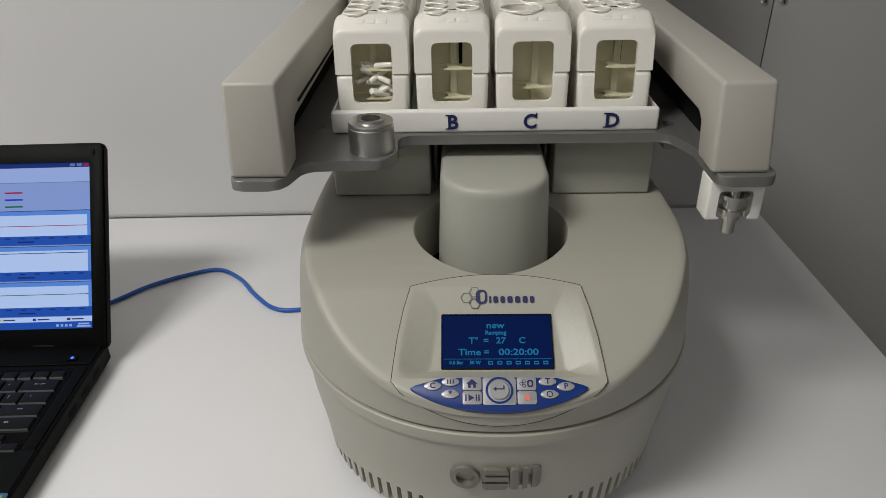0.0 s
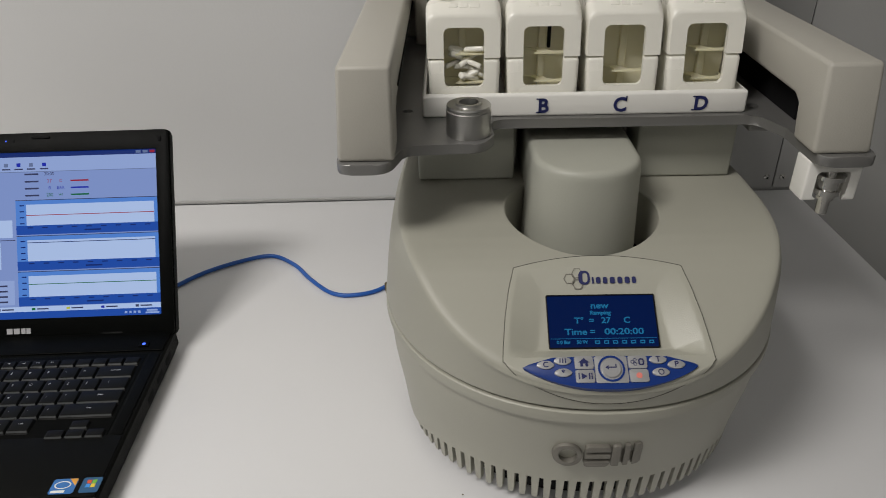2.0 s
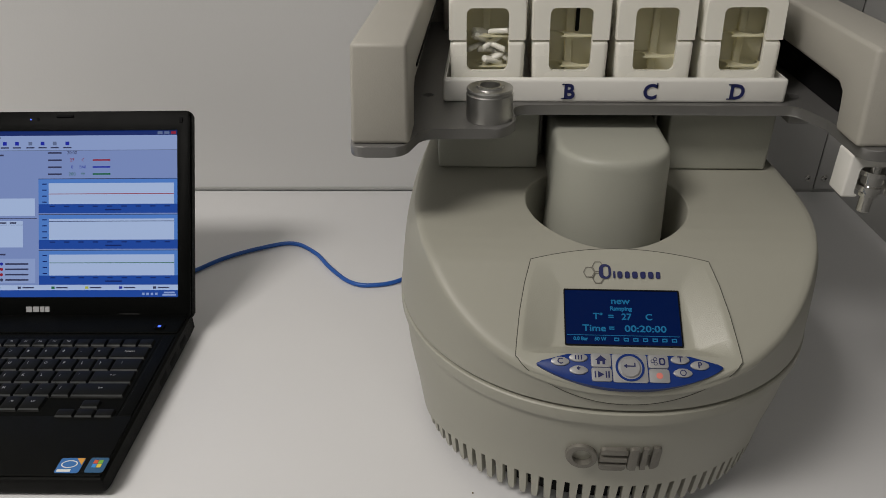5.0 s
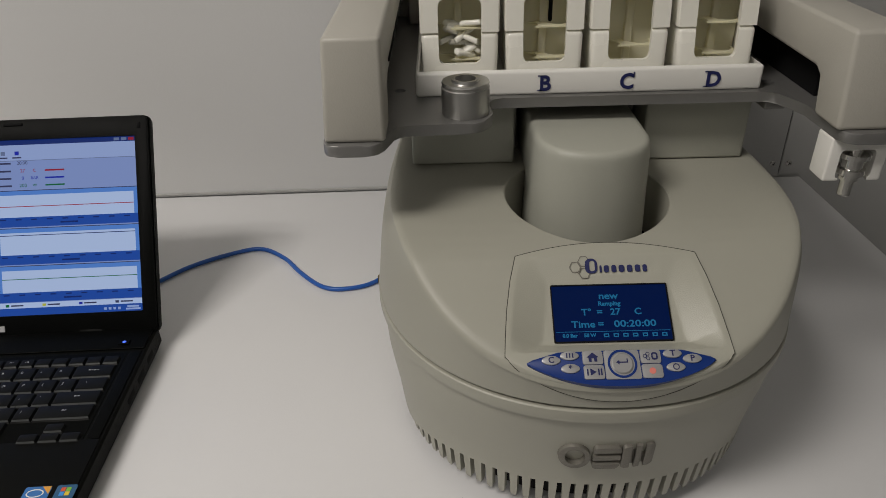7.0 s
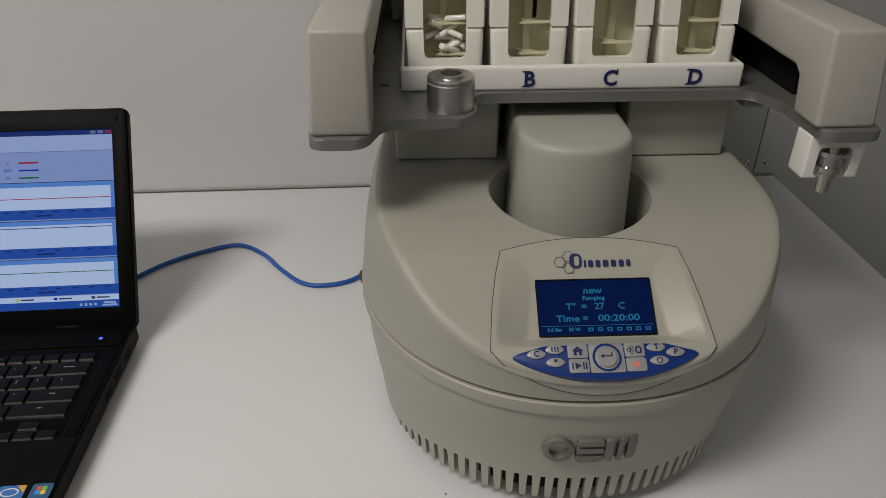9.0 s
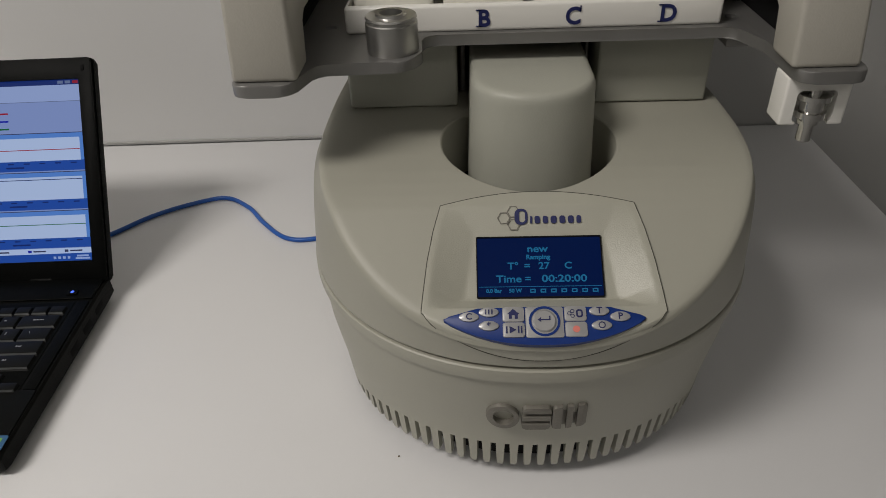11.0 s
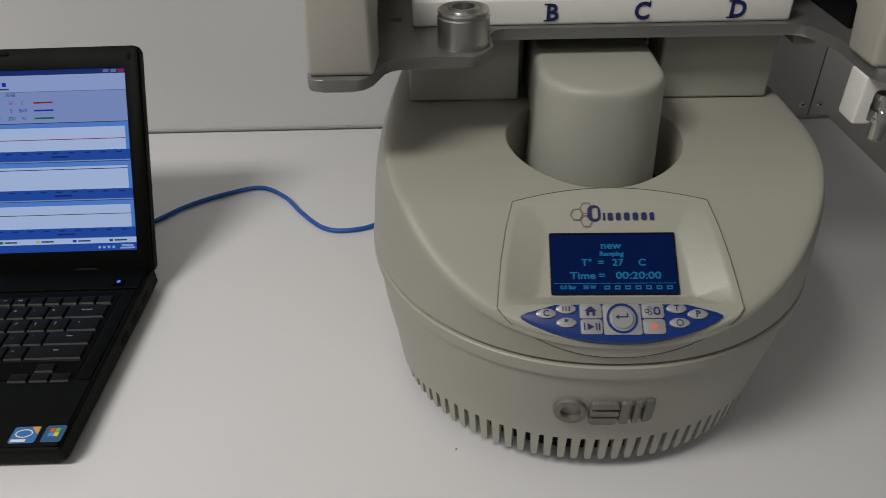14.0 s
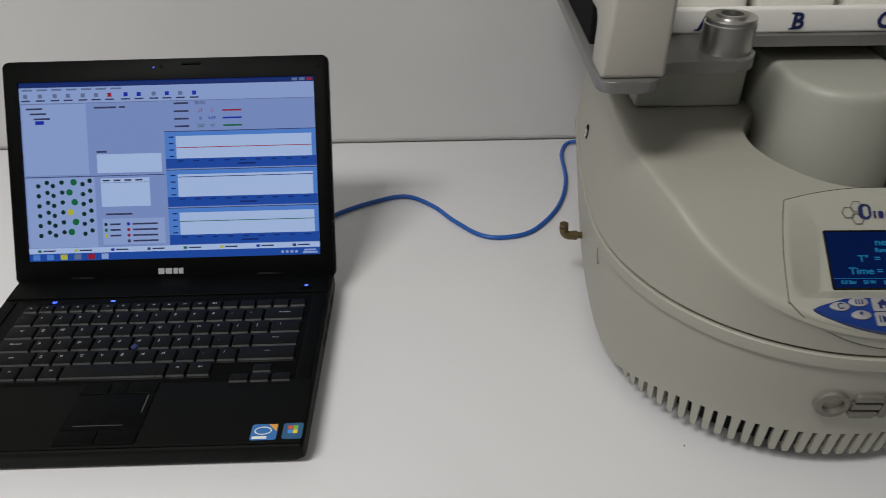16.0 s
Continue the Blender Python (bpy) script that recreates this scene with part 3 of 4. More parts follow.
def flank_x(y, z):
    """Where the left flank of the upper shell lies behind its widest line."""
    g = math.sin((0.175 - y) / (0.175 - BODY_Y) * math.pi / 2)
    hi, lo = CREASE_A * (0.905 + 0.095 * g), SEAM_A * (0.905 + 0.095 * g)
    return BODY_X - (hi + (lo - hi) * ((0.2248 - z) / (0.2248 - SEAM_Z)) ** 0.5)


def flank_details(t):
    m = Matrix.Translation((flank_x(0.060, 0.178), 0.060, 0.178)) @ Matrix.Rotation(radians(-86), 4, "Y")
    s = part("side_plug", lathe([(0.0075, -0.006), (0.0075, 0.0003), (0.0060, 0.0008)], m=m, n=24), GAP, t, "dark recessed side plug")
    part("screw", lathe([(0.004, 0), (0.004, 0.0018), (0.002, 0.0024)], m=m, n=16), STEEL, s)
    b = prism([(0.012 * math.cos(a), 0.012 * math.sin(a)) for a in np.linspace(-1.0, 1.0, 14)] + [(0.0137 * math.cos(a) - 0.0028, 0.012 * math.sin(a)) for a in np.linspace(1.0, -1.0, 14)][1:-1], -0.001, 0.001)
    b.transform(Matrix.Translation((-0.1738, -0.072, 0.1180)) @ Matrix.Rotation(radians(-90), 4, "Y") @ Matrix.Rotation(radians(90), 4, "Z"))
    part("thumb_notch", b, EMBLEM, t, "thin crescent notch")
    base = Vector((-0.1660, 0.0485, 0.0640))
    b = lathe([(0.004, 0), (0.004, 0.006), (0.0056, 0.007), (0.0056, 0.011), (0.0045, 0.012)], base, 6, Matrix.Rotation(radians(-90), 4, "Y"))
    part("hose_fitting", merge(b, tube(spline([base + Vector((-0.008, 0, 0)), base + Vector((-0.016, 0, 0)), base + Vector((-0.020, 0.001, 0.003)), base + Vector((-0.021, 0.001, 0.008)), base + Vector((-0.021, 0.001, 0.014))], 4), 0.0046, 14)), BRASS, t, "tarnished brass elbow fitting")


def reactor():
    t = thing("microwave_reactor", "putty-grey round-fronted benchtop laboratory reactor with a blue display", "lab instrument")
    shells(t)
    cavity_cover(t)
    p = control_panel(t)
    display(p)
    keypad(p)
    name_badge(p)
    emblem(t)
    flank_details(t)
    return t


reactor()


# ---------------------------------------------------------------- the autosampler on top
def fillet(pts, per=5):
    """Outline from corners (x, y, radius)."""
    out = []
    n = len(pts)
    for i in range(n):
        p = Vector(pts[i][:2])
        a, b = Vector(pts[i - 1][:2]) - p, Vector(pts[(i + 1) % n][:2]) - p
        r = pts[i][2]
        if r <= 0:
            out.append(tuple(p))
            continue
        half = a.angle(b) / 2
        d = min(r / math.tan(half), a.length * 0.49, b.length * 0.49)
        p0, p1 = p + a.normalized() * d, p + b.normalized() * d
        for k in range(per + 1):
            s = k / per
            out.append(tuple((1 - s) ** 2 * p0 + 2 * s * (1 - s) * p + s * s * p1))
    return out


def arm(t, sx):
    """Side arm: a long hollow beam on a front leg; it flares a little towards its foot."""
    y0, top = (-0.119, 0.374) if sx < 0 else (-0.119, 0.368)
    prof = [(y0, 0.300), (y0 + (-0.001 if sx < 0 else 0.007), top), (0.30, top), (0.30, 0.338), (-0.070, 0.332), (-0.078, 0.327), (-0.083, 0.300)]
    b = bmesh.new()
    for x0, x1 in ((0.158, 0.202),):
        vs = []
        for x, edge in ((x0, -1), (x1, 1)):
            ring = []
            for y, z in prof:
                k = (z - 0.300) / 0.078
                xx = x + (0.000 if edge < 0 else -0.0055) * k
                if edge < 0:
                    xx += -0.001 * k
                ring.append(b.verts.new((sx * xx, y, z)))
            vs.append(ring)
        n = len(prof)
        for i in range(n):
            b.faces.new((vs[0][i], vs[0][(i + 1) % n], vs[1][(i + 1) % n], vs[1][i]))
        b.faces.new(vs[0]), b.faces.new(vs[1])
    bmesh.ops.recalc_face_normals(b, faces=b.faces)
    bmesh.ops.bevel(b, geom=b.edges[:], offset=0.0035, segments=3, profile=0.5, affect="EDGES", clamp_overlap=True)
    a = part("side_arm", b, ARM, t, "long warm grey side arm", angle=40)
    # added black block paints the shadow between arm and plate
    part("under_arm_shade", rbox((sx * 0.1865, 0.125, 0.3175), (0.022, 0.34, 0.035), 0.001), GAP, a, "black block for the shade below the arm")
    if sx < 0:
        part("rail", rbox((sx * 0.1578, 0.12, 0.3415), (0.003, 0.36, 0.0022), 0.0004), GAP, a, "dark guide slot")


def autosampler():
    t = thing("autosampler", "grey sampler deck with two side arms standing on the reactor", "lab instrument", pose(0, 0, 0.231))
    low = Matrix.Translation((0, 0, -0.231))

    def add(name, b, material, parent, label="", angle=35):
        b.transform(low)
        return part(name, b, material, parent, label, angle=angle)

    for sx, x in ((-1, -0.1005), (1, 0.1025)):
        add("housing_box", rbox((x, 0.090, 0.2610), (0.090, 0.190, 0.060), 0.0025), PAINT, t, "square grey support housing")
    # added near-black block fills the gap in place of its shade
    add("gap_shade_block", rbox((0.001, 0.13, 0.2610), (0.112, 0.1, 0.060), 0.002), GAP, t, "dark block for the shade between the housings")
    for x in (-0.0515, 0.0535):
        add("guide_rod", lathe([(0.0025, 0.2310), (0.0025, 0.2915)], (x, 0.03, 0), 12), ALU, t, "thin guide rod")
    pts = [(-0.203, -0.1240, 0.012), (-0.163, -0.1240, 0.014), (-0.152, -0.088, 0.010), (-0.118, -0.086, 0.006), (-0.0885, -0.086, 0.016), (-0.0790, -0.067, 0.014), (-0.0815, -0.031, 0.012), (0.150, -0.031, 0.010), (0.156, -0.080, 0.01), (0.1625, -0.1245, 0.012), (0.2065, -0.1245, 0.010), (0.207, 0.30, 0.01), (-0.203, 0.30, 0.01)]
    pts[8] = (0.162, -0.064, 0.012)
    b = prism(fillet(pts), 0.2915, 0.3000, 0.0010, 2)
    holes = [lathe([(0.0048, 0.25), (0.0048, 0.35)], (x, y, 0), 20) for x, y in ((-0.153, -0.006), (0.156, -0.006))]
    add("deck_plate", cut(b, *holes), PLATE, t, "dark anodised aluminium deck plate")
    for sx in (-1, 1):
        before = set(bpy.data.objects)
        arm(t, sx)
        for o in set(bpy.data.objects) - before:
            o.data.transform(low)
    b = lathe([(0.0182, 0.300), (0.0185, 0.301), (0.0185, 0.3205), (0.0176, 0.3212), (0.0176, 0.3228), (0.0183, 0.3236), (0.0178, 0.3250), (0.0110, 0.3250), (0.0105, 0.3268), (0.0080, 0.3268), (0.0072, 0.318), (0.0070, 0.312)], (-0.100, -0.0615, 0), 40)
    add("wash_port", b, TURNED, t, "turned aluminium wash port")
    b = cut(rbox((0.1830, -0.1010, 0.2745), (0.043, 0.022, 0.034), 0.002), rbox((0.1830, -0.1140, 0.271), (0.026, 0.026, 0.0225), 0.003), lathe([(0.0122, 0.24), (0.0122, 0.281)], (0.1835, -0.1060, 0), 24))
    add("probe_holder", b, WHITE, t, "white plastic probe holder block")
    b = lathe([(0.0042, 0.2915), (0.0042, 0.2790), (0.0112, 0.2790), (0.0112, 0.2755), (0.0078, 0.2745), (0.0078, 0.2675), (0.0100, 0.2668), (0.0100, 0.2625), (0.0068, 0.2615), (0.0068, 0.2575), (0.0048, 0.2565), (0.0048, 0.2450), (0.0038, 0.2440)], (0.1835, -0.1070, 0), 32)
    add("probe_tip", b, STEEL, t, "polished steel probe tip")
    add("plate_bracket", rbox((0.158, -0.012, 0.2865), (0.018, 0.024, 0.010), 0.002), PLATE, t, "small dark bracket under the plate")
    add("rear_column", rbox((0, 0.285, 0.40), (0.42, 0.05, 0.20), 0.004), ARM, t, "warm grey rear column")
    add("rear_post", rbox((-0.145, 0.235, 0.372), (0.016, 0.03, 0.143), 0.003), ARM, t, "warm grey upright post")
    return t


autosampler()


def rack_tray():
    t = thing("rack_tray", "white plastic tray with navy letters on the deck plate", "tray", pose(0, 0, 0.300))
    b = cut(rbox((0.0015, 0.1, 0.0100), (0.281, 0.25, 0.020), 0.0025), rbox((0.0015, 0.1, 0.019), (0.275, 0.240, 0.030), 0.001))
    part("tray", b, WHITE, t)
    for s, x in (("A", -0.105), ("B", -0.0343), ("C", 0.0320), ("D", 0.1020)):
        w = writing("letter", s, 0.0175, NAVY, t, pose(x, -0.0255, 0.0090, 90), 0.0003, 0.95, fat=0.0005)
        xs, zs = [v.co.x for v in w.data.vertices], [v.co.z for v in w.data.vertices]
        xa, xb, za, zb = min(xs), max(xs), min(zs), max(zs)
        feet = {"A": [(xa, za, 0), (xb, za, 0)], "B": [(xa, za, 0), (xa, zb, 0)], "C": [(xb - 0.0004, zb - 0.0014, 1)], "D": [(xa, za, 0), (xa, zb, 0)]}[s]
        for fx, fz, tall in feet:
            size = (0.0009, 0.0006, 0.0040) if tall else (0.0042, 0.0006, 0.0009)
            part("serif", rbox((fx, -0.0255, min(zb - 0.00045, max(za + 0.00045, fz))), size, 0.0), NAVY, w, smooth=False)
    return t


rack_tray()


def vial_rack(x, wide, group_label, label):
    """Two-piece ivory rack: side walls, a window in the front and a top with rimmed holes."""
    w, length = 0.0640, 0.20
    t = thing("vial_rack", label, "rack", pose(x, 0, 0.3042), "vial racks in the tray")
    z_bot, z_seam, z_top = 0.0, 0.0435, 0.0895
    def shear(b):
        for v in b.verts:
            k = max(0, min(1, (v.co.z - 0.0) / 0.085))
            if v.co.y < 0.02:
                v.co.y += 0.013 * k
        return b
    y0 = -0.0185
    low_b = rbox((0, y0 + length / 2, z_seam / 2), (w - 0.0016, length, z_seam), 0.004, 3)
    win = prism(rounded(0.0345, 0.0490, 0.005, c=(0, 0.0443)), -0.05, 0.02)
    win.transform(Matrix.Rotation(radians(90), 4, "X"))
    low_b = cut(low_b, rbox((0, y0 + length / 2, z_seam / 2 + 0.008), (w - 0.009, length - 0.009, z_seam + 0.001), 0.0), win)
    for v in low_b.verts:
        v.co.x *= (0.955 + 0.045 * v.co.z / z_seam) * (0.93 if v.co.y > 0.1 else 1.0)
    part("lower_half", shear(low_b), RACK, t)
    rings = []
    for dy, zt, ins in ((0.0, z_seam + 0.0330, 0.003), (0.0, z_seam + 0.0355, 0.0012), (0.0012, z_seam + 0.0372, 0.0006), (0.004, z_seam + 0.0390, 0.0), (0.0105, z_top - 0.0022, 0.0), (0.0135, z_top - 0.0005, 0.0), (0.017, z_top, 0.0), (0.022, z_top, 0.0022), (length, z_top, 0.0022)):
        o = []
        hw = w / 2 - ins
        r = 0.0085
        o.append((-hw, z_seam + 0.0006))
        o.append((-hw, zt - r))
        for k in range(1, 6):
            a = math.pi - k * math.pi / 12
            o.append((-hw + r + r * math.cos(a), zt - r + r * math.sin(a)))
        for k in range(1, 6):
            a = math.pi / 2 - k * math.pi / 12
            o.append((hw - r + r * math.cos(a), zt - r + r * math.sin(a)))
        o.append((hw, zt - r))
        o.append((hw, z_seam + 0.0006))
        rings.append([(px, y0 + dy, pz) for px, pz in o])
    up_b = loft(rings)
    win = prism(rounded(0.0345, 0.0490, 0.005, c=(0, 0.0443)), -0.05, 0.0225)
    win.transform(Matrix.Rotation(radians(90), 4, "X"))
    cuts = [rbox((0, y0 + length / 2, z_seam + 0.0095), (w - 0.014, length - 0.010, 0.042), 0.0), win]
    spots = []
    if wide:
        spots = [(-0.0085, 0.022, 0.0175), (0.0105, 0.060, 0.0175), (-0.0085, 0.098, 0.0175), (0.0105, 0.136, 0.0175)]
    else:
        for k in range(7):
            spots += [(-0.0140, 0.0150 + 0.0225 * k, 0.0092), (0.0140, 0.0260 + 0.0225 * k, 0.0092)]
    for sx, sy, r in spots:
        cuts.append(lathe([(r, z_seam + 0.02), (r, z_top + 0.01)], (sx, sy, 0), 24))
    part("upper_half", shear(cut(up_b, *cuts)), RACK, t, angle=40)
    for sx, sy, r in spots:
        ring = [(sx + (r + 0.0006) * math.cos(a), sy + (r + 0.0006) * math.sin(a), z_top + 0.0004) for a in np.arange(24) * math.pi / 12]
        part("hole_rim", tube([Vector(q) for q in ring], 0.0009, 6, closed=True), RACK, t)
    # raised maker's mark on the slope: three plain bars
    for mx, mw in ((-0.009, 0.0075), (0.0, 0.0068), (0.0095, 0.0085)):
        b = rbox((0, 0, 0), (mw, 0.0048, 0.0009), 0.0003)
        b.transform(pose(mx, y0 + 0.013 + 0.0075, z_seam + 0.0414, 37))
        part("raised_bar", b, RACK, t)
    # insert seen through the window
    part("insert", rbox((0, 0.0160, 0.041), (w - 0.014, 0.0016, 0.070), 0.0), CREAM, t, "cream inner partition")
    return t


for i, (x, wide) in enumerate(((-0.1025, False), (-0.0345, False), (0.0340, True), (0.1035, False))):
    r = vial_rack(x, wide, "", "ivory plastic vial rack with " + ("large" if wide else "small") + " round holes in the tray")
    # perforated vial shelves inside, with a rib between the two rows
    for z in (0.020, 0.045) if not wide else (0.028,):
        holes = [lathe([(0.0098, -0.01), (0.0098, 0.01)], (hx, hy, z), 20) for hx, hy in ((-0.0135, 0.004), (0.0135, 0.012))]
        part("shelf", cut(rbox((0, 0.006, z), (0.048, 0.019, 0.0012), 0.0), *holes), CREAM, r, "cream shelf with round vial holes")
    part("rib", rbox((0.004 if wide else -0.001 + 0.002 * i, 0.0135, 0.041), (0.0060, 0.006, 0.070), 0.0008), CREAM, r)
    if not wide and i:
        part("slot", prism(rounded(0.0032, 0.030, 0.0015, c=(0.0075, 0.060)), 0.0, 0.0008, m=pose(0, 0.0151, 0, 90)), GAP, r, "narrow dark slot in the partition")
    if i == 0:
        rng = random.Random(5)
        for k in range(11):
            b = rbox((0, 0, 0), (0.019, 0.0075, 0.0045), 0.0018)
            for v in b.verts:
                v.co.z += 0.0030 * math.cos(v.co.x * 160)
            b.transform(pose(rng.uniform(-0.009, 0.012), 0.001 + 0.0022 * (k % 5), 0.0235 + 0.0024 * k, rng.uniform(-30, 30), rng.uniform(-28, 28), rng.uniform(-35, 35)))
            part("clip", b, RACK, r, "bent white clip")


# ---------------------------------------------------------------- the laptop
LAP = pose(-0.6033, 0.0215, 0, 0, 0, 2.1)
SCREEN_W, SCREEN_H = 0.3125, 0.1895


def laptop():
    t = thing("laptop", "open black laptop on the bench showing a blue control program", "laptop", LAP)
    base_y0, base_y1 = -0.2270, 0.008
    # base: a wedge, thinner at its front
    def h(y):
        return 0.0295 + (0.0255 - 0.0295) * (0 - y) / 0.232
    b = bmesh.new()
    rings = []
    for y, ins, dz in ((base_y0, 0.004, -0.007), (base_y0 + 0.0008, 0.0015, -0.0035), (base_y0 + 0.004, 0.0004, -0.0008), (base_y0 + 0.008, 0.0, 0.0), (-0.1, 0, 0), (-0.01, 0, 0), (base_y1, 0.001, -0.002)):
        z = h(y) + dz
        hw = 0.1695 - ins
        rings.append([(-hw + 0.006, y + (0.002 if y < -0.2 else 0), 0.0035), (-hw, y, 0.009), (-hw, y, z - 0.002), (-hw + 0.002, y, z), (hw - 0.002, y, z), (hw, y, z - 0.002), (hw, y, 0.009), (hw - 0.006, y + (0.002 if y < -0.2 else 0), 0.0035)])
    part("base", loft(rings), BLACK2, t, "matt black wedge-shaped base", angle=30)
    for x in (-0.14, 0.14):
        for y in (-0.2, -0.02):
            part("foot", lathe([(0.007, 0), (0.007, 0.004)], (x, y, 0), 16), RUBBER, t)
    slope = math.degrees(math.atan2(0.0295 - 0.0255, 0.232))
    TOP = pose(0, 0, 0.0295, slope)

    def on(name, b, material, label="", parent=t, angle=35):
        b.transform(TOP)
        return part(name, b, material, parent, label, angle=angle)

    on("hinge_strip", rbox((0, -0.0140, 0.0010), (0.333, 0.034, 0.002), 0.0008), BLACK, "glossy black hinge strip")
    on("key_well", rbox((0.005, -0.0968, -0.0005), (0.292, 0.1235, 0.002), 0.0006), BLACK, "dark keyboard well")
    for sx in (-1, 1):
        on("speaker_grille", rbox((sx * 0.1595, -0.095, 0.0006), (0.012, 0.120, 0.0014), 0.0005), BLACK, "black perforated speaker strip")
    on("palm_rest", rbox((0, -0.1905, 0.0004), (0.333, 0.070, 0.0016), 0.0006), BLACK2, "soft black palm rest")
    u = 0.0190

    def key(x0, y, w, hgt, s=""):
        cx = x0 + w / 2
        m = TOP @ pose(cx, y, 0.0005)
        rings = []
        for z, ins, dy in ((0, 0.0003, 0), (0.0012, 0.0010, 0.0005), (0.0026, 0.0016, 0.0010), (0.0030, 0.0028, 0.0011)):
            rings.append([(px, py + dy, z) for px, py in rounded(w - 2 * ins, hgt - 2 * ins, 0.0012, 2)])
        b = loft(rings)
        b.transform(m)
        k = part("key", b, KEY, t, angle=25)
        # faces towards the front get the painted highlight colour
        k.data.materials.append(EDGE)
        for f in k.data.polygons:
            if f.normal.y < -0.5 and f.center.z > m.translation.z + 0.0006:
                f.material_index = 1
        if s:
            writing("legend", s, 0.0042 if len(s) == 1 else 0.0026, LEGEND, k, m @ pose(-w * 0.18 if len(s) == 1 else 0, hgt * 0.12, 0.0031), 0.00004)

    x_left = -0.1390
    rows = [
        (-0.0470, 0.0125, [(0.0155, "Esc")] + [(0.0155, "F%d" % k) for k in range(1, 13)] + [(0.0171, "")] * 5),
        (-0.0640, u, [(u, c) for c in "`1234567890-="] + [(0.040, "Backspace")]),
        (-0.0825, u, [(0.0285, "Tab")] + [(u, c) for c in "QWERTYUIOP[]"] + [(0.0305, "\\")]),
        (-0.1010, u, [(0.0335, "Caps Lock")] + [(u, c) for c in "ASDFGHJKL;'"] + [(0.0445, "Enter")]),
        (-0.1195, u, [(0.043, "Shift")] + [(u, c) for c in "ZXCVBNM,./"] + [(0.054, "Shift")]),
        (-0.1380, u, [(u, "Ctrl"), (u, "Fn"), (u, ""), (u, "Alt"), (0.096, ""), (u, "Alt"), (0.0225, "Ctrl")]),
    ]
    for y, hgt, ks in rows:
        y -= 0.0025
        x = x_left
        for w, s in ks:
            key(x, y, w, hgt, s)
            x += w
    for k in range(3):
        key(0.0920 + u * k, -0.1535, u, 0.0115)
    key(0.0920 + u, -0.1418, u, 0.0115)
    on("pointing_stick", lathe([(0.0035, 0), (0.0032, 0.004), (0.0022, 0.0052)], (-0.0060, -0.1095, 0), 16), mat("stick_blue", (0.02, 0.03, 0.12), 0.7), "dark blue pointing stick nub")
    for x, w in ((-0.0235, 0.026), (-0.0025, 0.015), (0.0185, 0.026)):
        on("mouse_button", rbox((x, -0.1610, 0.0012), (w, 0.013, 0.002), 0.0008), BLACK, "black mouse button")
    on("touchpad", rbox((-0.0025, -0.1885, 0.0014), (0.068, 0.038, 0.0012), 0.0004), BLACK, "smooth black touchpad")
    on("scroll_mark", rbox((0.0265, -0.180, 0.0021), (0.0012, 0.020, 0.0003), 0), WEAR)
    on("scroll_mark", rbox((-0.006, -0.2035, 0.0021), (0.042, 0.0008, 0.0003), 0), WEAR)
    for x in (-0.0195, 0.0145):
        on("mouse_button", rbox((x, -0.2160, 0.0014), (0.0335, 0.014, 0.002), 0.0008), BLACK, "black mouse button")
    on("power_button", rbox((0.1440, -0.0225, 0.0032), (0.011, 0.007, 0.0012), 0.0005), BLACK, "small power button")
    on("power_light", lathe([(0.0018, 0.0036), (0.0018, 0.0040)], (0.1440, -0.0225, 0), 14), LED, "lit blue power light")
    for x in (-0.113, -0.053):
        on("status_light", rbox((x, -0.0375, 0.0016), (0.004, 0.0018, 0.001), 0), LED, "lit blue status light")
    def ons(name, b, material, label="", parent=t):
        b.transform(Matrix.Translation((0.0172, -0.0062, 0)))
        return on(name, b, material, label, parent)

    # two plain stickers
    sa = ons("sticker", prism(rounded(0.0215, 0.0165, 0.002, c=(0.1185, -0.2085)), 0.0012, 0.0015), mat("sticker_blue", (0.03, 0.16, 0.45), 0.3), "blue and orange sticker")
    ons("sticker_corner", prism([(0.1215, -0.2005), (0.1288, -0.2005), (0.1288, -0.2085)], 0.0015, 0.0017), mat("sticker_orange", (0.75, 0.35, 0.05), 0.3), "", sa)
    ons("sticker_oval", cut(prism([(0.1175 + 0.0072 * math.cos(a), -0.2072 + 0.0042 * math.sin(a)) for a in np.arange(24) * math.pi / 12], 0.0014, 0.00175), prism([(0.1175 + 0.0062 * math.cos(a), -0.2072 + 0.0033 * math.sin(a)) for a in np.arange(24) * math.pi / 12], 0.001, 0.002)), WHITE, "", sa)
    ons("sticker_bar", rbox((0.1155, -0.2143, 0.0016), (0.012, 0.0026, 0.0003), 0), WHITE, "", sa)
    sb = ons("sticker", prism(rounded(0.0165, 0.0165, 0.002, c=(0.1420, -0.2080)), 0.0012, 0.0015), mat("sticker_navy", (0.02, 0.10, 0.22), 0.3), "dark blue sticker with four colour patches")
    for k, (dx, dy, c) in enumerate(((-0.0022, 0.0035, (0.7, 0.1, 0.03)), (0.0022, 0.0035, (0.2, 0.5, 0.05)), (-0.0022, -0.0008, (0.05, 0.3, 0.75)), (0.0022, -0.0008, (0.8, 0.6, 0.05)))):
        ons("patch", rbox((0.1420 + dx, -0.2080 + dy, 0.0016), (0.0038, 0.0038, 0.0003), 0), mat("patch_ink", c, 0.4), "", sb)
    for k in range(3):
        on("side_port", rbox((0.1692, -0.03 - 0.030 * k, -0.012), (0.0012, 0.018, 0.007), 0.0003), GAP, "dark side port")

    # lid
    m = pose(0, 0.0005, 0.0260, -30.6)  # local x right, z up the lid, y to the back
    lw, lh = 0.3430, 0.2365

    def lid(name, b, material, label="", parent=t, angle=35, smooth=True):
        b.transform(m)
        return part(name, b, material, parent, label, angle=angle, smooth=smooth)

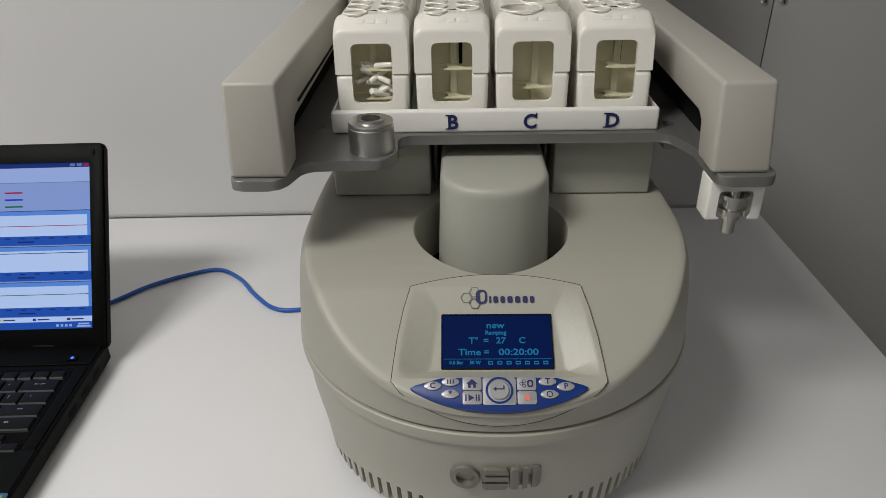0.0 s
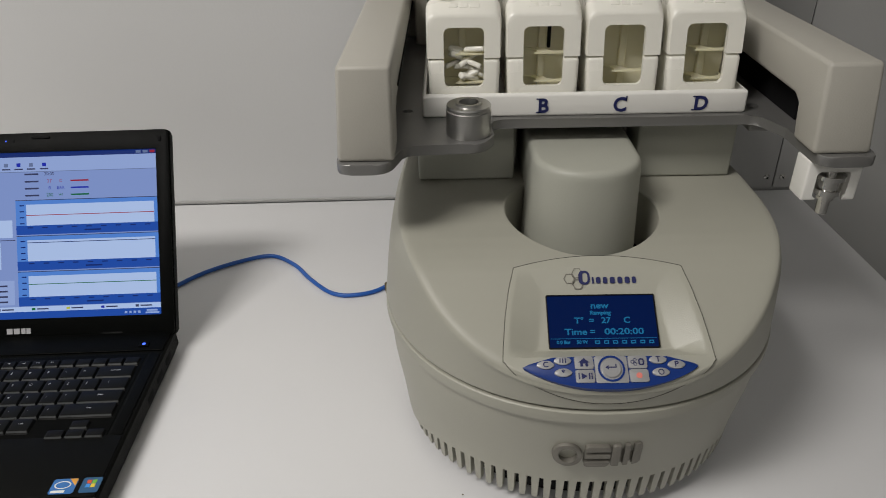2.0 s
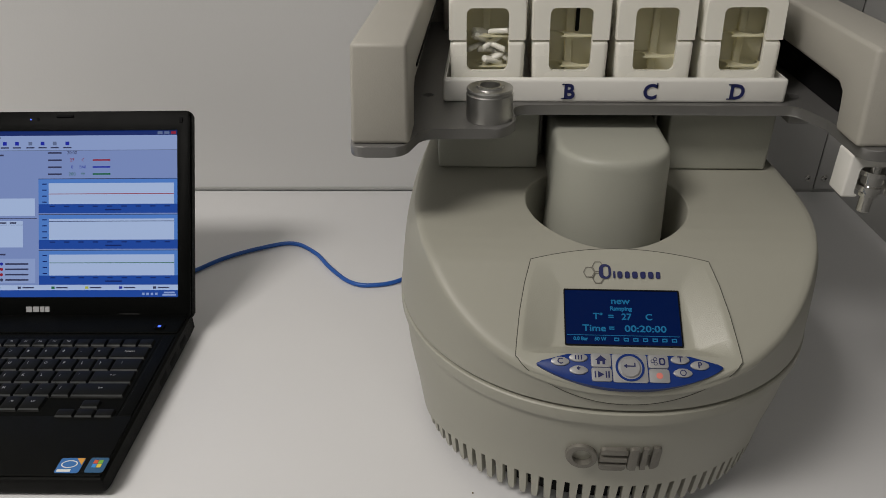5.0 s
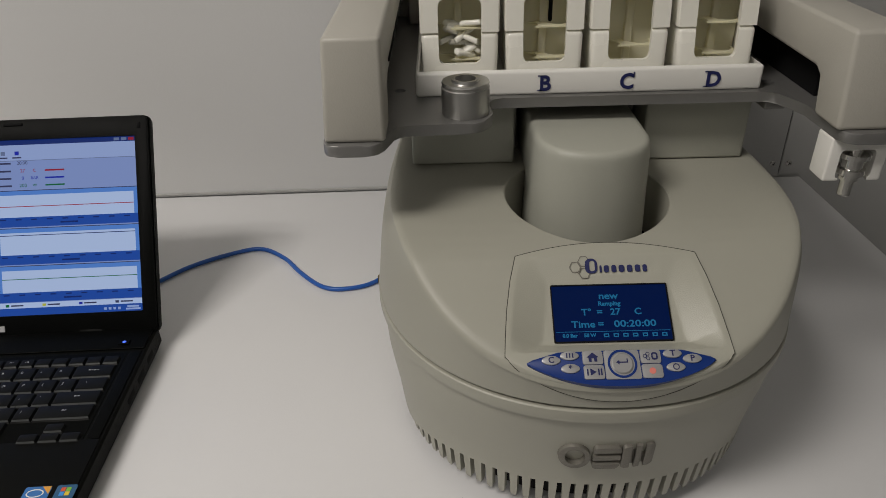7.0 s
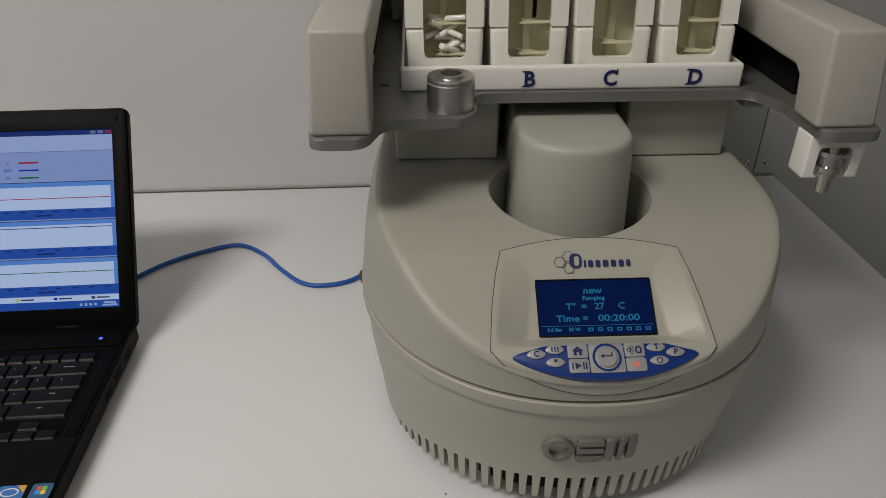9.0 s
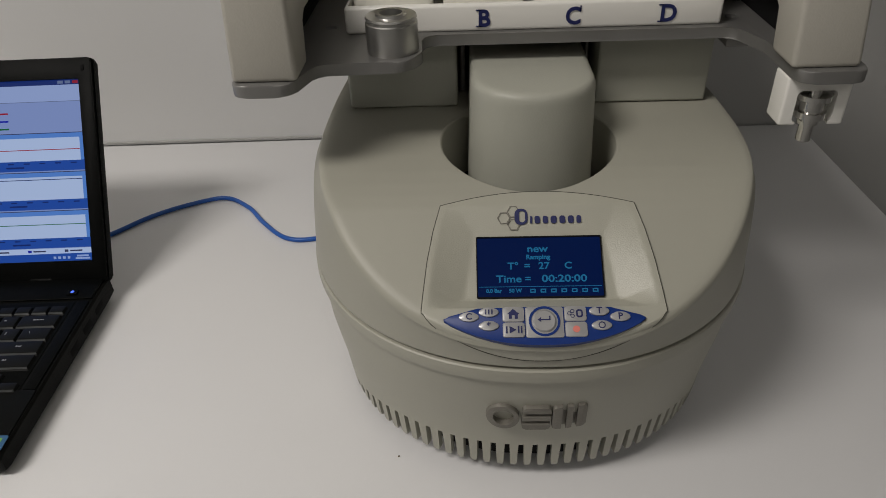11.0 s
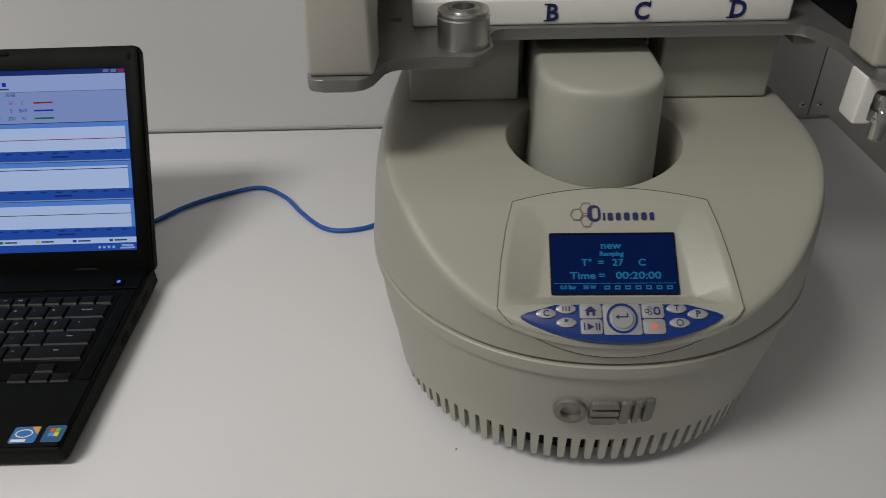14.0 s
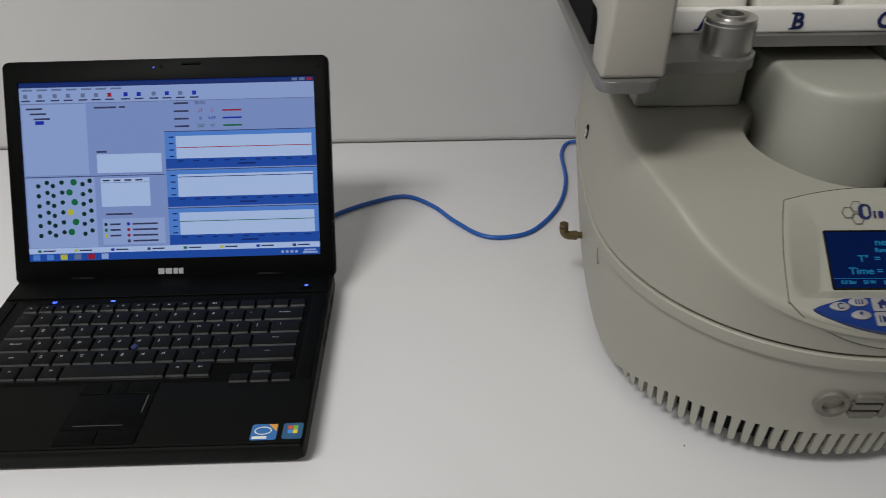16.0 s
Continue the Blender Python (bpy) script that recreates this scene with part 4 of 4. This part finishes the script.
    back = prism(rounded(lw, lh, 0.006, c=(0, lh / 2)), 0.0, 0.009, 0.0025, 3)
    back.transform(Matrix.Rotation(radians(90), 4, "X") @ pose(0, 0, -0.010))
    cs = lid("lid", back, BLACK, "black laptop lid")
    sc = (-0.0030, 0.0248 + SCREEN_H / 2)
    bez = cut(prism(rounded(lw - 0.002, lh - 0.002, 0.006, c=(0, lh / 2)), 0, 0.0025, 0.0006), prism(rounded(SCREEN_W, SCREEN_H, 0.001, c=(sc[0] + 0.003, sc[1])), -0.01, 0.01))
    bez.transform(Matrix.Rotation(radians(90), 4, "X"))
    lid("bezel", bez, BLACK, "matt black screen bezel", cs)
    for x in (-0.1, 0.1):
        lid("hinge", rbox((x, 0.003, 0.003), (0.03, 0.012, 0.012), 0.004), BLACK, "", cs)
    lid("latch", rbox((0.028, -0.0030, lh - 0.006), (0.020, 0.002, 0.003), 0.0008), GAP, "", cs)
    lid("webcam", lathe([(0.002, 0), (0.002, 0.0006)], (-0.0035, -0.0024, lh - 0.009), 16, Matrix.Rotation(radians(90), 4, "X")), GAP, "", cs)
    lid("camera_light", lathe([(0.0008, 0), (0.0008, 0.0006)], (-0.0115, -0.0024, lh - 0.0095), 10, Matrix.Rotation(radians(90), 4, "X")), LED, "", cs)
    lid("lid_bumper", rbox((0.161, -0.003, lh - 0.011), (0.0035, 0.0012, 0.006), 0.0004), GAP, "", cs)
    # maker's mark as four plain blocks
    for dx, w in ((-0.0115, 0.0065), (-0.0035, 0.0068), (0.0038, 0.0048), (0.0095, 0.0048)):
        lid("maker_mark", rbox((dx - 0.003, -0.0029, 0.0112), (w, 0.0008, 0.0062), 0.0), LOGO, "silver maker's mark", cs)
    return t, m, cs


laptop_ob, LID, lid_ob = laptop()


def screen(parent):
    """The lit screen: flat panels, bars and a little writing, in fractions of the screen from its top left corner."""
    def flat(name, u0, v0, u1, v1, material, layer, par):
        x0, x1 = (u0 - 0.5) * SCREEN_W, (u1 - 0.5) * SCREEN_W
        z0, z1 = 0.0248 + (1 - v1) * SCREEN_H, 0.0248 + (1 - v0) * SCREEN_H
        b = rbox(((x0 + x1) / 2, 0.0004 - 0.00012 * layer, (z0 + z1) / 2), (x1 - x0, 0.0002, z1 - z0), 0)
        b.transform(LID)
        return part(name, b, material, par, smooth=False)

    def say(text, u, v, size, material, par):
        writing("writing", text, size, material, par, LID @ pose((u - 0.5) * SCREEN_W, -0.0003, 0.0248 + (1 - v) * SCREEN_H, 90), 0.00002)

    def gscr(name, c, k):
        return glow(name, [v ** 1.1 * f for v, f in zip(c, (0.60, 0.73, 0.88))], k)

    def disc(name, u, v, r, material, layer, par):
        b = lathe([(r, 0), (r, 0.0002)], (0, 0, 0), 14, Matrix.Rotation(radians(90), 4, "X"))
        b.transform(Matrix.Translation(((u - 0.5) * SCREEN_W, 0.0004 - 0.00012 * layer, 0.0248 + (1 - v) * SCREEN_H)))
        b.transform(LID)
        return part(name, b, material, par, smooth=False)

    lav, pale, white = gscr("screen_lavender", (0.40, 0.46, 0.74), 1.0), gscr("screen_pale", (0.52, 0.58, 0.84), 1.0), gscr("screen_white", (0.74, 0.80, 1.0), 1.0)
    blue, sky, navy, dark = gscr("screen_blue", (0.035, 0.13, 0.50), 1.0), gscr("screen_sky", (0.17, 0.36, 0.80), 1.0), gscr("screen_navy", (0.02, 0.05, 0.22), 1.0), gscr("screen_ink", (0.09, 0.09, 0.17), 1.0)
    grey, red, green = gscr("screen_grey", (0.25, 0.28, 0.42), 1.0), gscr("screen_red", (0.55, 0.03, 0.06), 1.0), gscr("screen_green", (0.02, 0.22, 0.08), 1.0)
    vial, yellow, ui = gscr("screen_vial", (0.012, 0.05, 0.04), 1.0), gscr("screen_yellow", (0.8, 0.7, 0.1), 1.0), gscr("screen_link", (0.03, 0.05, 0.5), 1.0)
    s = flat("screen", 0, 0, 1, 1, lav, 0, parent)
    tagged(s, "lit lavender-blue program window")
    flat("title_bar", 0, 0, 1, 0.028, navy, 1, s)
    for k, c in ((0.925, grey), (0.950, grey), (0.975, red)):
        flat("window_button", k, 0.006, k + 0.018, 0.022, c, 2, s)
    flat("menu_bar", 0, 0.028, 1, 0.055, pale, 1, s)
    for k in range(7):
        flat("menu_word", 0.01 + 0.05 * k, 0.036, 0.045 + 0.05 * k, 0.046, grey, 2, s)
    flat("tool_bar", 0, 0.055, 1, 0.115, pale, 1, s)
    flat("tool_line", 0, 0.1155, 1, 0.1185, grey, 2, s)
    for k, u in enumerate((0.02, 0.07, 0.12, 0.165, 0.215, 0.26, 0.305, 0.36, 0.405, 0.455, 0.50, 0.545, 0.592)):
        c = red if k == 6 else ui if k in (7, 8, 10, 12) else grey
        flat("tool_icon", u - 0.007, 0.064, u + 0.007, 0.086, c, 2, s)
        flat("tool_word", u - 0.015, 0.096, u + 0.015, 0.104, dark, 2, s)
    flat("tree_pane", 0.004, 0.122, 0.222, 0.515, pale, 1, s)
    for k in range(3):
        flat("tree_word", 0.02 + 0.012 * k, 0.140 + 0.028 * k, 0.075 + 0.012 * k, 0.150 + 0.028 * k, dark, 2, s)
    flat("tree_choice", 0.048, 0.212, 0.078, 0.232, ui, 2, s)
    flat("field_word", 0.25, 0.140, 0.325, 0.150, dark, 1, s)
    flat("field_word", 0.335, 0.140, 0.355, 0.150, dark, 1, s)
    flat("field_word", 0.25, 0.386, 0.285, 0.396, dark, 1, s)
    flat("text_field", 0.250, 0.405, 0.470, 0.510, white, 1, s)
    flat("pane_line", 0, 0.524, 0.478, 0.528, dark, 1, s)
    flat("vial_pane", 0.004, 0.532, 0.238, 0.925, pale, 1, s)
    for c, cols in ((0, (0.045, 0.075)), (1, (0.095, 0.125))):
        for u in cols:
            for r in range(6):
                v = 0.575 + 0.056 * r - (0.018 if u in (0.075, 0.125) else 0)
                disc("vial_mark", u, v, 0.0024, vial, 2, s)
    for r in range(6):
        u = 0.150 if r % 2 else 0.166
        v = 0.557 + 0.056 * r
        disc("vial_mark", u, v, 0.0035, yellow if r == 3 else green, 2, s)
        for du in (0.196, 0.221):
            vv = v + (0.012 if du < 0.2 else -0.006)
            disc("vial_mark", du, vv, 0.0024, vial, 2, s)
    flat("list_pane", 0.258, 0.540, 0.425, 0.700, white, 1, s)
    for k in range(4):
        flat("list_word", 0.266 + 0.037 * k, 0.548, 0.29 + 0.037 * k, 0.557, dark, 2, s)
    flat("list_line", 0.258, 0.564, 0.425, 0.566, grey, 2, s)
    flat("list_word", 0.27, 0.738, 0.36, 0.748, dark, 1, s)
    flat("key_pane", 0.256, 0.768, 0.470, 0.915, pale, 1, s)
    for k, (u, v, c) in enumerate(((0.268, 0.80, vial), (0.268, 0.832, green), (0.268, 0.864, yellow), (0.345, 0.80, ui), (0.345, 0.832, red), (0.345, 0.864, red), (0.345, 0.896, dark))):
        disc("key_dot", u, v, 0.0018, c, 2, s)
        flat("key_word", u + 0.014, v - 0.005, u + (0.05 if u < 0.3 else 0.10), v + 0.005, dark, 2, s)
    for v, c, words in ((0.132, dark, ("20:00", "")), (0.176, red, ("27", "C")), (0.218, ui, ("0", "BAR")), (0.260, green, ("200", "W"))):
        flat("label_word", 0.520, v - 0.005, 0.570, v + 0.005, dark, 1, s)
        say(words[0], 0.610, v, 0.0052, dark if v < 0.15 else c, s)
        if words[1]:
            say(words[1], 0.650, v, 0.0046, c, s)
            flat("set_word", 0.685, v - 0.0045, 0.75, v + 0.0045, c, 1, s)
    for v0, c, f in ((0.290, red, 0.50), (0.505, navy, 0.10), (0.720, green, 0.38)):
        flat("graph_top", 0.484, v0, 0.998, v0 + 0.10, sky, 1, s)
        flat("graph_foot", 0.484, v0 + 0.10, 0.998, v0 + 0.150, sky, 1, s)
        flat("graph_base", 0.484, v0 + 0.150, 0.998, v0 + 0.205, blue, 1, s)
        flat("graph_line_top", 0.484, v0 - 0.004, 1.0, v0, dark, 2, s)
        flat("graph", 0.522, v0 + 0.024, 0.984, v0 + 0.150, white, 2, s)
        flat("trace", 0.522, v0 + 0.024 + 0.126 * f, 0.984, v0 + 0.028 + 0.126 * f, c, 3, s)
        for k in range(4):
            flat("axis_mark", 0.498, v0 + 0.026 + 0.036 * k, 0.514, v0 + 0.033 + 0.036 * k, navy, 2, s)
        for k in range(9):
            flat("axis_mark", 0.525 + 0.053 * k, v0 + 0.160, 0.545 + 0.053 * k, v0 + 0.167, navy, 2, s)
        flat("axis_name", 0.73, v0 + 0.180, 0.79, v0 + 0.189, navy, 2, s)
    flat("status_bar", 0, 0.928, 1, 0.958, white, 1, s)
    for k in range(8):
        flat("status_dot", 0.03 + 0.125 * k, 0.936, 0.042 + 0.125 * k, 0.950, (green, yellow, ui, dark)[k % 4], 2, s)
        flat("status_word", 0.048 + 0.125 * k, 0.939, 0.09 + 0.125 * k, 0.947, dark, 2, s)
    flat("task_bar", 0, 0.958, 1, 1, blue, 1, s)
    for k, c in enumerate((sky, sky, yellow, grey, red, pale)):
        flat("task_icon", 0.012 + 0.047 * k, 0.964, 0.036 + 0.047 * k, 0.994, c, 2, s)
    for k in range(4):
        flat("tray_icon", 0.865 + 0.016 * k, 0.974, 0.874 + 0.016 * k, 0.988, pale, 2, s)
    flat("clock", 0.945, 0.968, 0.985, 0.978, pale, 2, s)
    flat("clock", 0.940, 0.982, 0.990, 0.992, pale, 2, s)


screen(lid_ob)


# ---------------------------------------------------------------- the cable
def cable():
    pts = [(-0.60, 0.045, 0.014), (-0.585, 0.075, 0.008), (-0.555, 0.110, 0.0032), (-0.495, 0.153, 0.003), (-0.455, 0.196, 0.003), (-0.412, 0.225, 0.003), (-0.370, 0.2390, 0.003), (-0.333, 0.214, 0.003), (-0.305, 0.177, 0.003), (-0.273, 0.144, 0.003), (-0.243, 0.1375, 0.003), (-0.206, 0.153, 0.003), (-0.169, 0.209, 0.003), (-0.150, 0.280, 0.003), (-0.146, 0.360, 0.003), (-0.132, 0.395, 0.004), (-0.110, 0.380, 0.012), (-0.090, 0.30, 0.04), (-0.085, 0.232, 0.06)]
    b = tube(spline(pts, 8), 0.0028, 12)
    tagged(part("network_cable", b, CABLE, None), "bright blue network cable lying in curves on the bench", "cable")


cable()


def crumb(x, y, r):
    b = bmesh.new()
    bmesh.ops.create_icosphere(b, subdivisions=1, radius=r, matrix=pose(x, y, r * 0.6, 20, 30, 40) @ Matrix.Diagonal((1, 0.7, 0.6, 1)))
    tagged(part("crumb", b, BRASS, None), "tiny dark crumb lying on the white bench", "crumb")


crumb(-0.1090, -0.1800, 0.0011)
